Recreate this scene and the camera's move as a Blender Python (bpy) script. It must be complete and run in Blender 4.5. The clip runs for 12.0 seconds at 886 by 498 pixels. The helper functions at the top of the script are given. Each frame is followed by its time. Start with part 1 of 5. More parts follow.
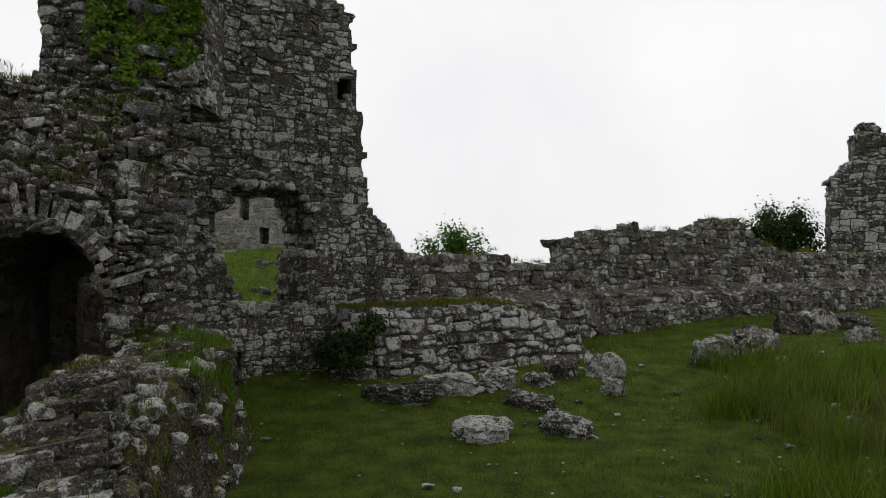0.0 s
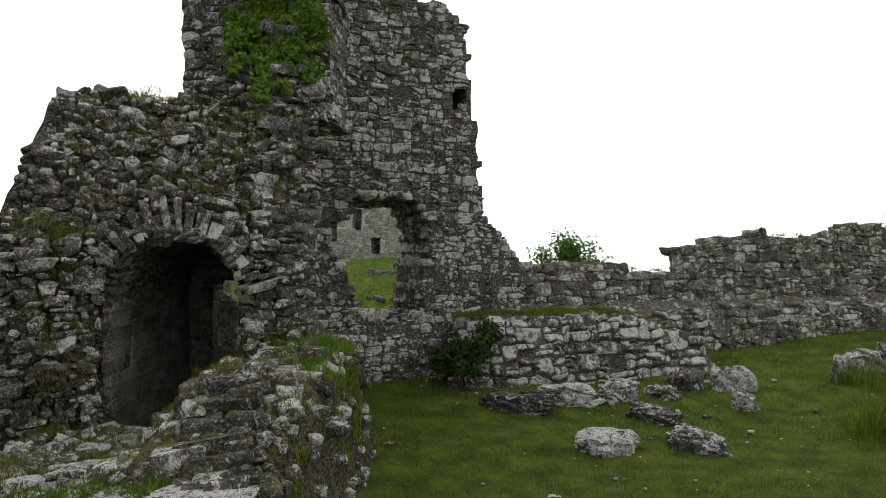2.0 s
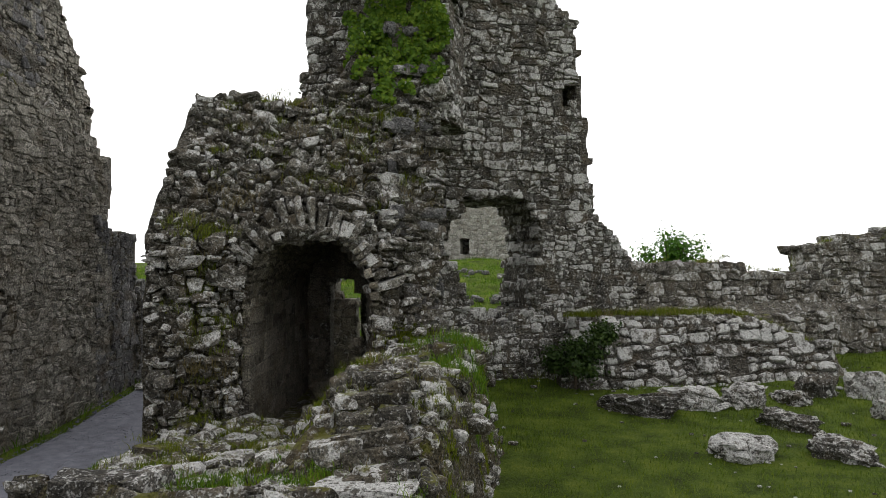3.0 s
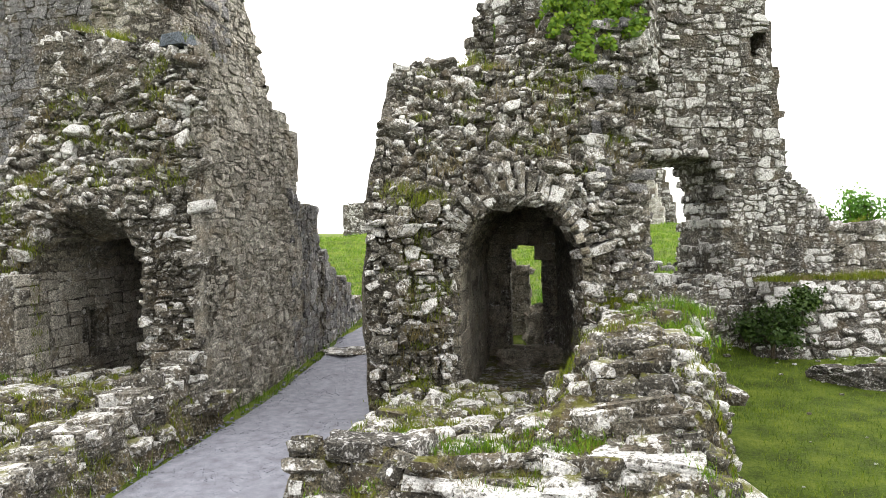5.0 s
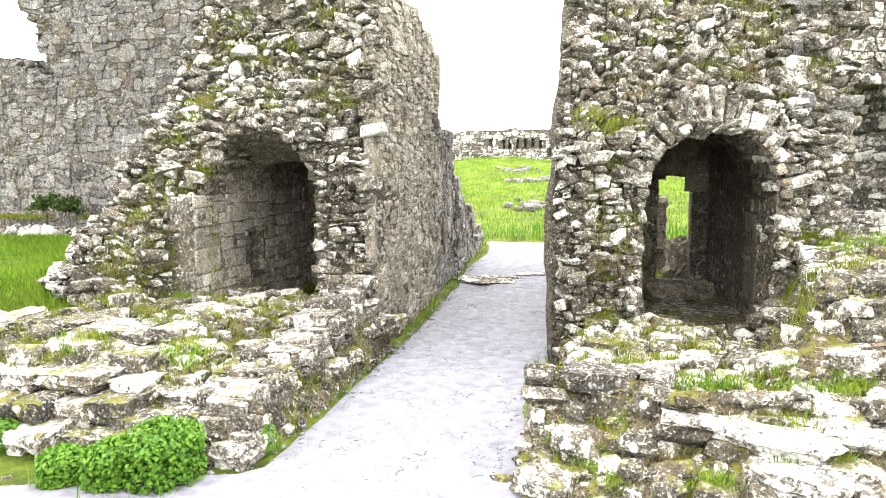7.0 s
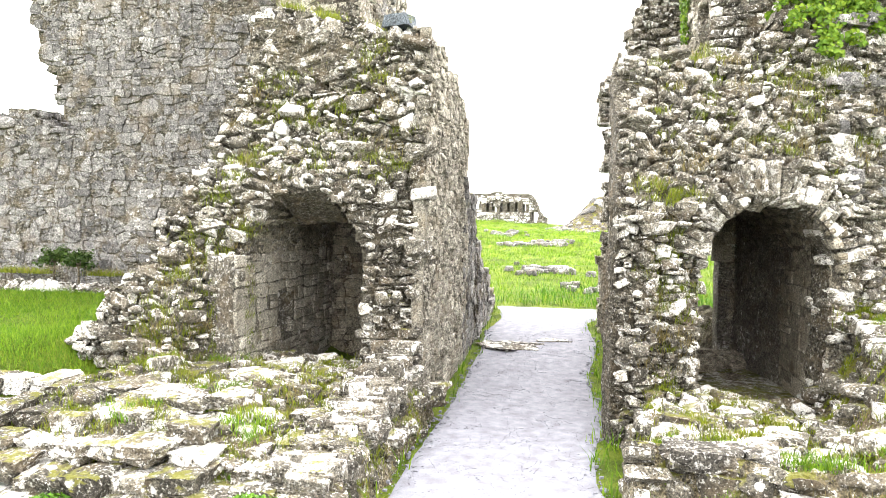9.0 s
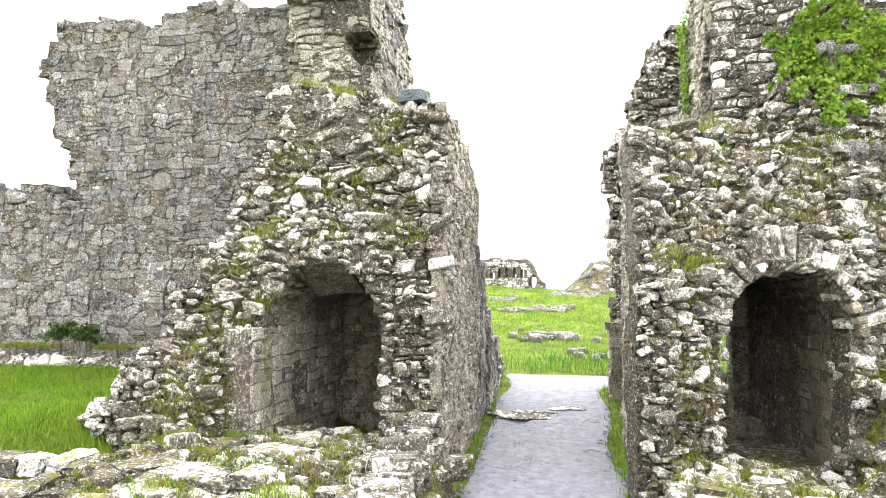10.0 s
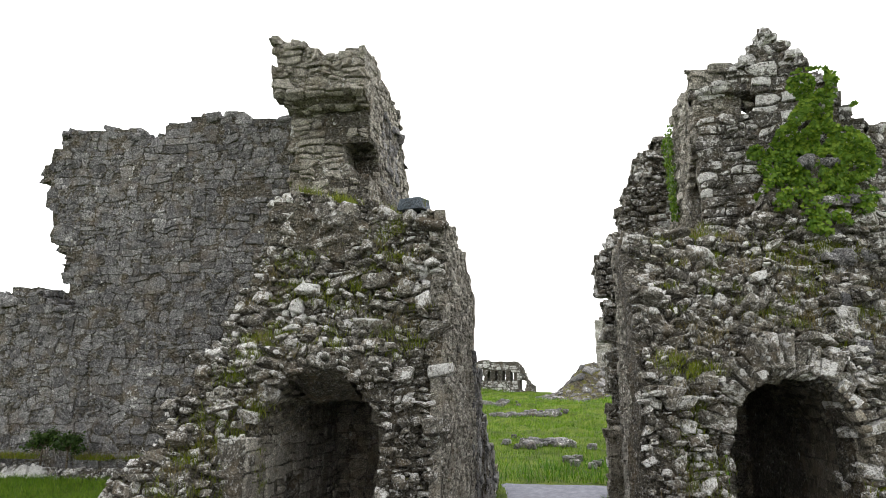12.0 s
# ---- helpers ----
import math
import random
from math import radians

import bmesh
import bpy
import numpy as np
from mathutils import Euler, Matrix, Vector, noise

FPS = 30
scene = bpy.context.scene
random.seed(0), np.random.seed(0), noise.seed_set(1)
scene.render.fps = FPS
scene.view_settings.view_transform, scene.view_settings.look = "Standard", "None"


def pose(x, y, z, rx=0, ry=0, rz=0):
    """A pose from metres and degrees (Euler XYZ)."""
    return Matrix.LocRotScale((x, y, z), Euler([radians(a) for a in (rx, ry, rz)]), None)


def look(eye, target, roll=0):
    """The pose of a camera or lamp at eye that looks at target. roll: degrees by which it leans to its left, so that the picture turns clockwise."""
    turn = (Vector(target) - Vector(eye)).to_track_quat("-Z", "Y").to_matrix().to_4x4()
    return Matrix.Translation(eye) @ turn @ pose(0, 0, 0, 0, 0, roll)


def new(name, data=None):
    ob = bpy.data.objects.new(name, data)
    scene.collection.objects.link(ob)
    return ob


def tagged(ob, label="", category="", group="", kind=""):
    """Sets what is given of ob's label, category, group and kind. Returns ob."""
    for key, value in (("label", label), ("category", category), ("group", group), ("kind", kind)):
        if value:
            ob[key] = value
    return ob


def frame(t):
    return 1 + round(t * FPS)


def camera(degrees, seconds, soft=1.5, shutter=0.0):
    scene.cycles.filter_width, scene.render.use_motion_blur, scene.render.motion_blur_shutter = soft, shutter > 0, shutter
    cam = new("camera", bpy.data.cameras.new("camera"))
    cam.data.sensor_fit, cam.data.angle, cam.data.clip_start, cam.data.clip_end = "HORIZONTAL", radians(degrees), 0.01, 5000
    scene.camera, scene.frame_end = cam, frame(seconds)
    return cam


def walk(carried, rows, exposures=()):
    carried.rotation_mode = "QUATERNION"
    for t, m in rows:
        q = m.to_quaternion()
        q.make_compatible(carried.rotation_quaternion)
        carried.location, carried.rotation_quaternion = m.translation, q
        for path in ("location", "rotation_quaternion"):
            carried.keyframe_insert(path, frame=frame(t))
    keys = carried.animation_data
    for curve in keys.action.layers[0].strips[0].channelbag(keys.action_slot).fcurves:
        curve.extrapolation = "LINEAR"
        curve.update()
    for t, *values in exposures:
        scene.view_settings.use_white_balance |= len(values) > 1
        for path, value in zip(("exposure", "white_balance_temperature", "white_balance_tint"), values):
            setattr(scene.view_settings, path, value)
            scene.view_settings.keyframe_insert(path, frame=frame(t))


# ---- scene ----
cam = camera(65.7, 12.0, soft=0.7)
METRES, EYE, TILT, LEAN, TURN = 5.0, 2.5, 0.0, 0.0, 0.0
ROWS = [
    (0.0, 0.0, 0.0, 0.0, 0.0, 0.0, -0.0),
    (0.5, -0.0046, 0.0019, -0.0002, 1.08, -0.49, -0.16),
    (1.0, -0.0101, 0.0034, -0.0019, 2.38, -0.51, -0.12),
    (1.5, -0.0193, 0.0043, -0.0043, 5.01, -0.05, 0.31),
    (2.0, -0.0403, 0.0013, -0.0052, 8.75, 0.82, 0.18),
    (2.5, -0.0967, -0.0058, -0.0104, 11.59, 1.47, -0.17),
    (3.0, -0.1532, -0.0145, -0.0127, 15.43, 0.94, 0.24),
    (5.0, -0.3851, -0.0607, -0.0153, 24.77, -1.6, 1.45),
    (5.5, -0.4602, -0.0854, -0.0219, 26.7, -2.0, 0.64),
    (6.0, -0.5301, -0.1126, -0.0235, 26.8, -4.51, 0.51),
    (6.5, -0.6002, -0.1378, -0.0164, 28.52, -6.96, 0.81),
    (7.0, -0.6662, -0.1605, -0.0169, 29.5, -7.37, 0.53),
    (9.0, -0.8616, -0.2287, -0.0081, 26.84, -2.33, -0.96),
    (9.5, -0.8871, -0.2409, -0.0045, 27.09, 0.37, -0.96),
    (10.0, -0.9136, -0.2589, 0.0003, 26.31, 3.17, -0.15),
    (10.5, -0.9292, -0.2712, 0.0057, 26.26, 5.58, -0.02),
    (11.0, -0.9352, -0.2784, 0.0101, 26.37, 8.23, 0.07),
    (11.5, -0.9356, -0.2805, 0.0139, 25.58, 10.71, 0.15),
    (12.0, -0.9379, -0.283, 0.0133, 25.18, 11.55, -0.08),
]
walk(cam, [(t, pose(0, 0, EYE, TILT, LEAN, TURN) @ pose(METRES * x, METRES * y, METRES * z, 90 + pitch, roll, yaw)) for t, x, y, z, yaw, pitch, roll in ROWS],
     exposures=[(0.0, -1.13, 6500, 10), (1.0, -1.08, 6500, 10), (2.0, -0.4, 6500, 10), (3.0, -0.22, 6500, 10), (4.0, 0.95, 6600, 10), (5.0, 1.35, 6700, 10), (6.0, 2.1, 6850, 10), (7.0, 2.55, 6950, 10), (9.0, 2.6, 6900, 10), (10.0, 2.35, 6750, 10), (11.0, 1.9, 6550, 10), (11.5, 1.5, 6520, 10), (12.0, 0.7, 6500, 10)])

# ---- light: bright overcast sky, soft high sun ----
world = bpy.data.worlds.new("overcast")
scene.world = world
world.use_nodes = True
wn, wl = world.node_tree.nodes, world.node_tree.links
wn.clear()
sky = wn.new("ShaderNodeTexSky")
sky.sky_type = 'NISHITA'
sky.sun_disc = False
sky.sun_elevation, sky.sun_rotation = radians(55), radians(-20)
sky.air_density, sky.dust_density = 1.0, 4.0
grey = wn.new("ShaderNodeHueSaturation")
grey.inputs["Saturation"].default_value = 0.12
gain = wn.new("ShaderNodeMix")
gain.data_type, gain.blend_type = 'RGBA', 'MIX'
gain.inputs[0].default_value = 0.88
cloud = wn.new("ShaderNodeTexNoise")
cloud.inputs["Scale"].default_value, cloud.inputs["Detail"].default_value = 2.2, 5
cramp = wn.new("ShaderNodeValToRGB")
cramp.color_ramp.elements[0].position, cramp.color_ramp.elements[0].color = 0.3, (20.5, 20.6, 21.0, 1)
cramp.color_ramp.elements[1].position, cramp.color_ramp.elements[1].color = 0.7, (24.0, 24.0, 24.0, 1)
# the veiled sun stands ahead of the walk: that half of the sky is the brighter
where = wn.new("ShaderNodeTexCoord")
glow = wn.new("ShaderNodeVectorMath")
glow.operation = 'DOT_PRODUCT'
glow.inputs[1].default_value = Vector((-0.25, 0.9, 0.30)).normalized()
gramp = wn.new("ShaderNodeMapRange")
gramp.interpolation_type = 'SMOOTHSTEP'
gramp.inputs[1].default_value, gramp.inputs[2].default_value, gramp.inputs[3].default_value, gramp.inputs[4].default_value = -0.5, 0.75, 0.62, 1.0
veil = wn.new("ShaderNodeVectorMath")
veil.operation = 'SCALE'
back = wn.new("ShaderNodeBackground")
back.inputs["Strength"].default_value = 0.1
wout = wn.new("ShaderNodeOutputWorld")
wl.new(sky.outputs[0], grey.inputs["Color"])
wl.new(grey.outputs[0], gain.inputs[6])
wl.new(cloud.outputs[0], cramp.inputs[0])
wl.new(cramp.outputs[0], gain.inputs[7])
wl.new(where.outputs["Generated"], glow.inputs[0])
wl.new(glow.outputs["Value"], gramp.inputs[0])
wl.new(gain.outputs[2], veil.inputs[0])
wl.new(gramp.outputs[0], veil.inputs["Scale"])
wl.new(veil.outputs[0], back.inputs[0])
wl.new(back.outputs[0], wout.inputs[0])
sun = new("sun", bpy.data.lights.new("sun", 'SUN'))
sun.data.energy, sun.data.angle, sun.data.color = 0.5, radians(40), (1.0, 0.97, 0.92)
sun.matrix_world = look((-15, 40, 60), (0, 0, 0))


# ---- materials ----
def material(name):
    m = bpy.data.materials.new(name)
    m.use_nodes = True
    n = m.node_tree.nodes
    return m, n, m.node_tree.links, n["Principled BSDF"]


def noise_node(n, l, vec, scale, detail=5, rough=0.6):
    t = n.new("ShaderNodeTexNoise")
    t.inputs["Scale"].default_value, t.inputs["Detail"].default_value, t.inputs["Roughness"].default_value = scale, detail, rough
    l.new(vec, t.inputs["Vector"])
    return t.outputs["Fac"]


def ramp(n, l, fac, stops):
    r = n.new("ShaderNodeValToRGB")
    e = r.color_ramp.elements
    while len(e) < len(stops):
        e.new(0.5)
    for k, (p, c) in zip(e, stops):
        k.position, k.color = p, (*c, 1) if len(c) == 3 else c
    l.new(fac, r.inputs[0])
    return r.outputs[0]


def calc(n, l, op, a, b=0.0, clamp=False):
    m = n.new("ShaderNodeMath")
    m.operation, m.use_clamp = op, clamp
    for i, v in enumerate((a, b)):
        if isinstance(v, (int, float)):
            m.inputs[i].default_value = v
        else:
            l.new(v, m.inputs[i])
    return m.outputs[0]


def mixed(n, l, fac, a, b, kind='MIX'):
    m = n.new("ShaderNodeMix")
    m.data_type, m.blend_type = 'RGBA', kind
    for i, v in ((0, fac), (6, a), (7, b)):
        if isinstance(v, float):
            m.inputs[i].default_value = v
        elif isinstance(v, tuple):
            m.inputs[i].default_value = (*v, 1)
        else:
            l.new(v, m.inputs[i])
    return m.outputs[2]


def stone_material(name, dark, mid, light, lichen=0.5, moss=0.3, bump=0.8, pebbled=False, spread=0.5, pits=0.92):
    """Limestone with crusts and rosettes of pale lichen, black stains and pits, and moss on upward faces."""
    m, n, l, p = material(name)
    geo, ob = n.new("ShaderNodeNewGeometry"), n.new("ShaderNodeObjectInfo")
    pos = geo.outputs["Position"]
    rnd = calc(n, l, 'FRACT', calc(n, l, 'ADD', geo.outputs["Random Per Island"], ob.outputs["Random"]))
    sep = n.new("ShaderNodeSeparateXYZ")
    l.new(geo.outputs["Normal"], sep.inputs[0])
    up = sep.outputs[2]
    big, fine, mid_n = noise_node(n, l, pos, 1.3, 4), noise_node(n, l, pos, 55, 5, 0.75), noise_node(n, l, pos, 12, 7, 0.72)

    def swing(v, amount):
        return calc(n, l, 'MULTIPLY', calc(n, l, 'SUBTRACT', v, 0.5), amount)

    tone = calc(n, l, 'ADD', calc(n, l, 'ADD', 0.5, swing(rnd, 0.35 + 0.5 * spread)), calc(n, l, 'ADD', swing(mid_n, 1.5), swing(big, 0.7)))
    col = ramp(n, l, tone, [(0.12, dark), (0.5, mid), (0.88, light)])
    col = mixed(n, l, 1.0, col, ramp(n, l, fine, [(0.36, (0.18, 0.18, 0.18)), (0.5, (0.92, 0.92, 0.91)), (0.64, (2.1, 2.06, 1.98))]), 'MULTIPLY')
    warm = ramp(n, l, noise_node(n, l, pos, 3.1, 5), [(0.5, (0, 0, 0)), (0.68, (1, 1, 1))])
    col = mixed(n, l, calc(n, l, 'MULTIPLY', warm, 0.4), col, (0.16, 0.118, 0.068))
    # pale crusts
    a = calc(n, l, 'ADD', swing(noise_node(n, l, pos, 10.0, 10, 0.76), 2.4), swing(big, 1.0))
    a = calc(n, l, 'ADD', a, calc(n, l, 'MULTIPLY', up, 0.10))
    a = calc(n, l, 'ADD', a, swing(rnd, spread))
    edge = 0.62 - 0.56 * lichen
    pale = ramp(n, l, calc(n, l, 'ADD', 0.5, calc(n, l, 'MULTIPLY', a, 0.5)), [(0.5 + edge * 0.5, (0, 0, 0)), (0.53 + edge * 0.5, (1, 1, 1))])
    crust = mixed(n, l, ramp(n, l, fine, [(0.36, (0, 0, 0)), (0.6, (1, 1, 1))]), (0.28, 0.275, 0.262), (0.80, 0.795, 0.77))
    col = mixed(n, l, calc(n, l, 'MULTIPLY', pale, 0.88), col, crust)
    # round rosettes
    cells = n.new("ShaderNodeTexVoronoi")
    cells.inputs["Scale"].default_value = 7.5
    warped = n.new("ShaderNodeVectorMath")
    warped.operation = 'MULTIPLY_ADD'
    warped.inputs[1].default_value = (1, 1, 1)
    wob = n.new("ShaderNodeTexNoise")
    wob.inputs["Scale"].default_value = 14
    l.new(pos, wob.inputs["Vector"])
    soft = n.new("ShaderNodeVectorMath")
    soft.operation = 'SCALE'
    soft.inputs["Scale"].default_value = 0.06
    l.new(wob.outputs["Color"], soft.inputs[0])
    l.new(pos, warped.inputs[0])
    l.new(soft.outputs[0], warped.inputs[2])
    l.new(warped.outputs[0], cells.inputs["Vector"])
    pick = n.new("ShaderNodeSeparateXYZ")
    l.new(cells.outputs["Color"], pick.inputs[0])
    limit = calc(n, l, 'MULTIPLY', calc(n, l, 'MAXIMUM', calc(n, l, 'SUBTRACT', pick.outputs[0], 1.0 - 0.55 * lichen), 0.0), 0.75)
    ros = calc(n, l, 'MULTIPLY', calc(n, l, 'SUBTRACT', limit, cells.outputs["Distance"]), 14.0, True)
    col = mixed(n, l, calc(n, l, 'MULTIPLY', ros, 0.85), col, crust)
    dots = ramp(n, l, noise_node(n, l, pos, 30, 3, 0.6), [(0.575, (0, 0, 0)), (0.605, (1, 1, 1))])
    col = mixed(n, l, calc(n, l, 'MULTIPLY', dots, min(0.6, 0.5 * lichen)), col, crust)
    # dark stains and pits
    stain = ramp(n, l, noise_node(n, l, pos, 4.2, 8, 0.72), [(0.53, (0, 0, 0)), (0.63, (1, 1, 1))])
    col = mixed(n, l, calc(n, l, 'MULTIPLY', stain, 0.55), col, mixed(n, l, 1.0, col, (0.30, 0.29, 0.27), 'MULTIPLY'))
    specks = ramp(n, l, noise_node(n, l, pos, 27, 6, 0.75), [(0.585, (0, 0, 0)), (0.62, (1, 1, 1))])
    col = mixed(n, l, calc(n, l, 'MULTIPLY', specks, pits), col, (0.014, 0.013, 0.012))
    mo = calc(n, l, 'ADD', noise_node(n, l, pos, 3.6, 8, 0.7), calc(n, l, 'MULTIPLY', up, 0.15))
    green = ramp(n, l, mo, [(0.84 - 0.30 * moss, (0, 0, 0)), (0.90 - 0.30 * moss, (1, 1, 1))])
    col = mixed(n, l, calc(n, l, 'MULTIPLY', green, 0.8), col, mixed(n, l, mid_n, (0.045, 0.052, 0.006), (0.21, 0.205, 0.03)))
    l.new(col, p.inputs["Base Color"])
    p.inputs["Roughness"].default_value = 0.93
    p.inputs["Specular IOR Level"].default_value = 0.2
    h = calc(n, l, 'ADD', calc(n, l, 'MULTIPLY', mid_n, 1.0), calc(n, l, 'MULTIPLY', fine, 0.5))
    h = calc(n, l, 'SUBTRACT', h, calc(n, l, 'MULTIPLY', specks, 0.12))
    if pebbled:
        knobs = n.new("ShaderNodeTexVoronoi")
        knobs.feature = 'SMOOTH_F1'
        knobs.inputs["Scale"].default_value = 17
        squash = n.new("ShaderNodeVectorMath")
        squash.operation = 'MULTIPLY'
        squash.inputs[1].default_value = (1, 1, 1.6)
        l.new(warped.outputs[0], squash.inputs[0])
        l.new(squash.outputs[0], knobs.inputs["Vector"])
        h = calc(n, l, 'SUBTRACT', h, calc(n, l, 'MULTIPLY', knobs.outputs["Distance"], 1.6))
    b = n.new("ShaderNodeBump")
    b.inputs["Strength"].default_value, b.inputs["Distance"].default_value = bump, 0.06
    l.new(h, b.inputs["Height"])
    l.new(b.outputs[0], p.inputs["Normal"])
    return m


def ground_material(name, stops, scale, fine_scale, bump, dist):
    m, n, l, p = material(name)
    pos = n.new("ShaderNodeNewGeometry").outputs["Position"]
    f = calc(n, l, 'ADD', calc(n, l, 'MULTIPLY', noise_node(n, l, pos, scale, 6), 0.6), calc(n, l, 'MULTIPLY', noise_node(n, l, pos, fine_scale, 5, 0.7), 0.4))
    l.new(ramp(n, l, f, stops), p.inputs["Base Color"])
    p.inputs["Roughness"].default_value = 0.95
    p.inputs["Specular IOR Level"].default_value = 0.15
    b = n.new("ShaderNodeBump")
    b.inputs["Strength"].default_value, b.inputs["Distance"].default_value = bump, dist
    l.new(noise_node(n, l, pos, fine_scale, 6, 0.75), b.inputs["Height"])
    l.new(b.outputs[0], p.inputs["Normal"])
    return m


def leaf_material(name, a, b, c):
    m, n, l, p = material(name)
    geo = n.new("ShaderNodeNewGeometry")
    f = calc(n, l, 'ADD', calc(n, l, 'MULTIPLY', geo.outputs["Random Per Island"], 0.6), calc(n, l, 'MULTIPLY', noise_node(n, l, geo.outputs["Position"], 0.9, 4), 0.5))
    col = ramp(n, l, f, [(0.2, a), (0.55, b), (0.9, c)])
    l.new(col, p.inputs["Base Color"])
    p.inputs["Roughness"].default_value = 0.6
    p.inputs["Specular IOR Level"].default_value = 0.25
    tr = n.new("ShaderNodeBsdfTranslucent")
    l.new(col, tr.inputs[0])
    mix = n.new("ShaderNodeMixShader")
    mix.inputs[0].default_value = 0.35
    l.new(p.outputs[0], mix.inputs[1])
    l.new(tr.outputs[0], mix.inputs[2])
    l.new(mix.outputs[0], n["Material Output"].inputs["Surface"])
    return m


RUBBLE = stone_material("rubble_limestone", (0.045, 0.041, 0.035), (0.145, 0.135, 0.115), (0.29, 0.273, 0.237), 0.87, 0.42, 0.9, False, 0.44)
FACED = stone_material("coursed_limestone", (0.05, 0.049, 0.052), (0.138, 0.136, 0.14), (0.24, 0.237, 0.238), 0.52, 0.16, 0.8, False, 0.2)
PALE = stone_material("lichened_limestone", (0.042, 0.039, 0.035), (0.125, 0.118, 0.105), (0.25, 0.24, 0.216), 1.03, 0.25, 0.9, False, 0.44)
WHITE = stone_material("white_crusted_limestone", (0.05, 0.047, 0.042), (0.14, 0.132, 0.118), (0.27, 0.26, 0.235), 1.1, 0.1, 1.0, False, 0.4)
HEAP = stone_material("mossy_lichened_limestone", (0.036, 0.033, 0.027), (0.105, 0.097, 0.08), (0.22, 0.206, 0.174), 0.86, 0.6, 0.9, False, 0.45)
INNER = stone_material("sheltered_limestone", (0.10, 0.09, 0.073), (0.21, 0.192, 0.158), (0.32, 0.297, 0.247), 0.2, 0.05, 0.8, False, 0.4, 0.5)
KEEP = stone_material("pale_ashlar", (0.20, 0.195, 0.175), (0.32, 0.31, 0.28), (0.42, 0.41, 0.38), 0.5, 0.0, 0.6, False)
SIDE = stone_material("even_rubble_face", (0.13, 0.122, 0.105), (0.28, 0.264, 0.23), (0.42, 0.40, 0.357), 0.35, 0.12, 0.9, False, 0.3, 0.7)
# darker than JOINT: shade deep between loose stones is put into this colour
MORTAR = stone_material("weathered_shaded_mortar", (0.032, 0.028, 0.022), (0.092, 0.083, 0.066), (0.19, 0.175, 0.143), 0.46, 0.42, 1.0, True, 0.2)
JOINT = stone_material("lime_mortar", (0.042, 0.038, 0.031), (0.115, 0.105, 0.088), (0.225, 0.21, 0.178), 0.56, 0.35, 1.0, True, 0.2)
TALUS = stone_material("mossy_rubble_fill", (0.035, 0.03, 0.018), (0.08, 0.068, 0.042), (0.17, 0.15, 0.108), 0.5, 0.68, 1.0, True)
SLATE = stone_material("blue_grey_slate", (0.05, 0.06, 0.075), (0.075, 0.09, 0.11), (0.12, 0.135, 0.155), 0.05, 0.0, 0.5, False)
TURF = ground_material("turf", [(0.36, (0.026, 0.036, 0.004)), (0.5, (0.072, 0.112, 0.008)), (0.62, (0.14, 0.172, 0.019))], 2.2, 34, 1.0, 0.08)
GRAVEL = ground_material("grey_gravel", [(0.36, (0.104, 0.106, 0.124)), (0.5, (0.143, 0.146, 0.171)), (0.64, (0.195, 0.2, 0.23))], 7.0, 120, 0.8, 0.012)
BLADE = leaf_material("grass_blades", (0.03, 0.06, 0.0035), (0.098, 0.158, 0.009), (0.195, 0.245, 0.023))
LUSH = leaf_material("lush_grass", (0.036, 0.085, 0.003), (0.088, 0.185, 0.008), (0.195, 0.285, 0.02))
MOSSY = leaf_material("moss_grass", (0.05, 0.075, 0.004), (0.115, 0.145, 0.008), (0.21, 0.23, 0.02))
DRY = leaf_material("dry_grass", (0.1, 0.085, 0.028), (0.15, 0.12, 0.045), (0.21, 0.17, 0.085))
IVY = leaf_material("ivy_leaves", (0.028, 0.07, 0.004), (0.08, 0.16, 0.008), (0.18, 0.26, 0.02))
LEAF = leaf_material("shrub_leaves", (0.012, 0.03, 0.004), (0.03, 0.06, 0.009), (0.06, 0.1, 0.016))
FERN = leaf_material("herb_leaves", (0.03, 0.09, 0.006), (0.06, 0.155, 0.01), (0.11, 0.22, 0.02))
BARK = stone_material("bark", (0.05, 0.04, 0.03), (0.09, 0.075, 0.055), (0.14, 0.12, 0.09), 0.1, 0.2, 0.8, False)

# ---- helpers of this place ----
rng = random.Random(7)


def mesh_object(name, verts, faces, mat, parent=None, smooth=False):
    me = bpy.data.meshes.new(name)
    me.from_pydata(verts, [], faces)
    me.materials.append(mat)
    if smooth:
        me.polygons.foreach_set("use_smooth", [True] * len(me.polygons))
    ob = new(name, me)
    ob.parent = parent
    return ob


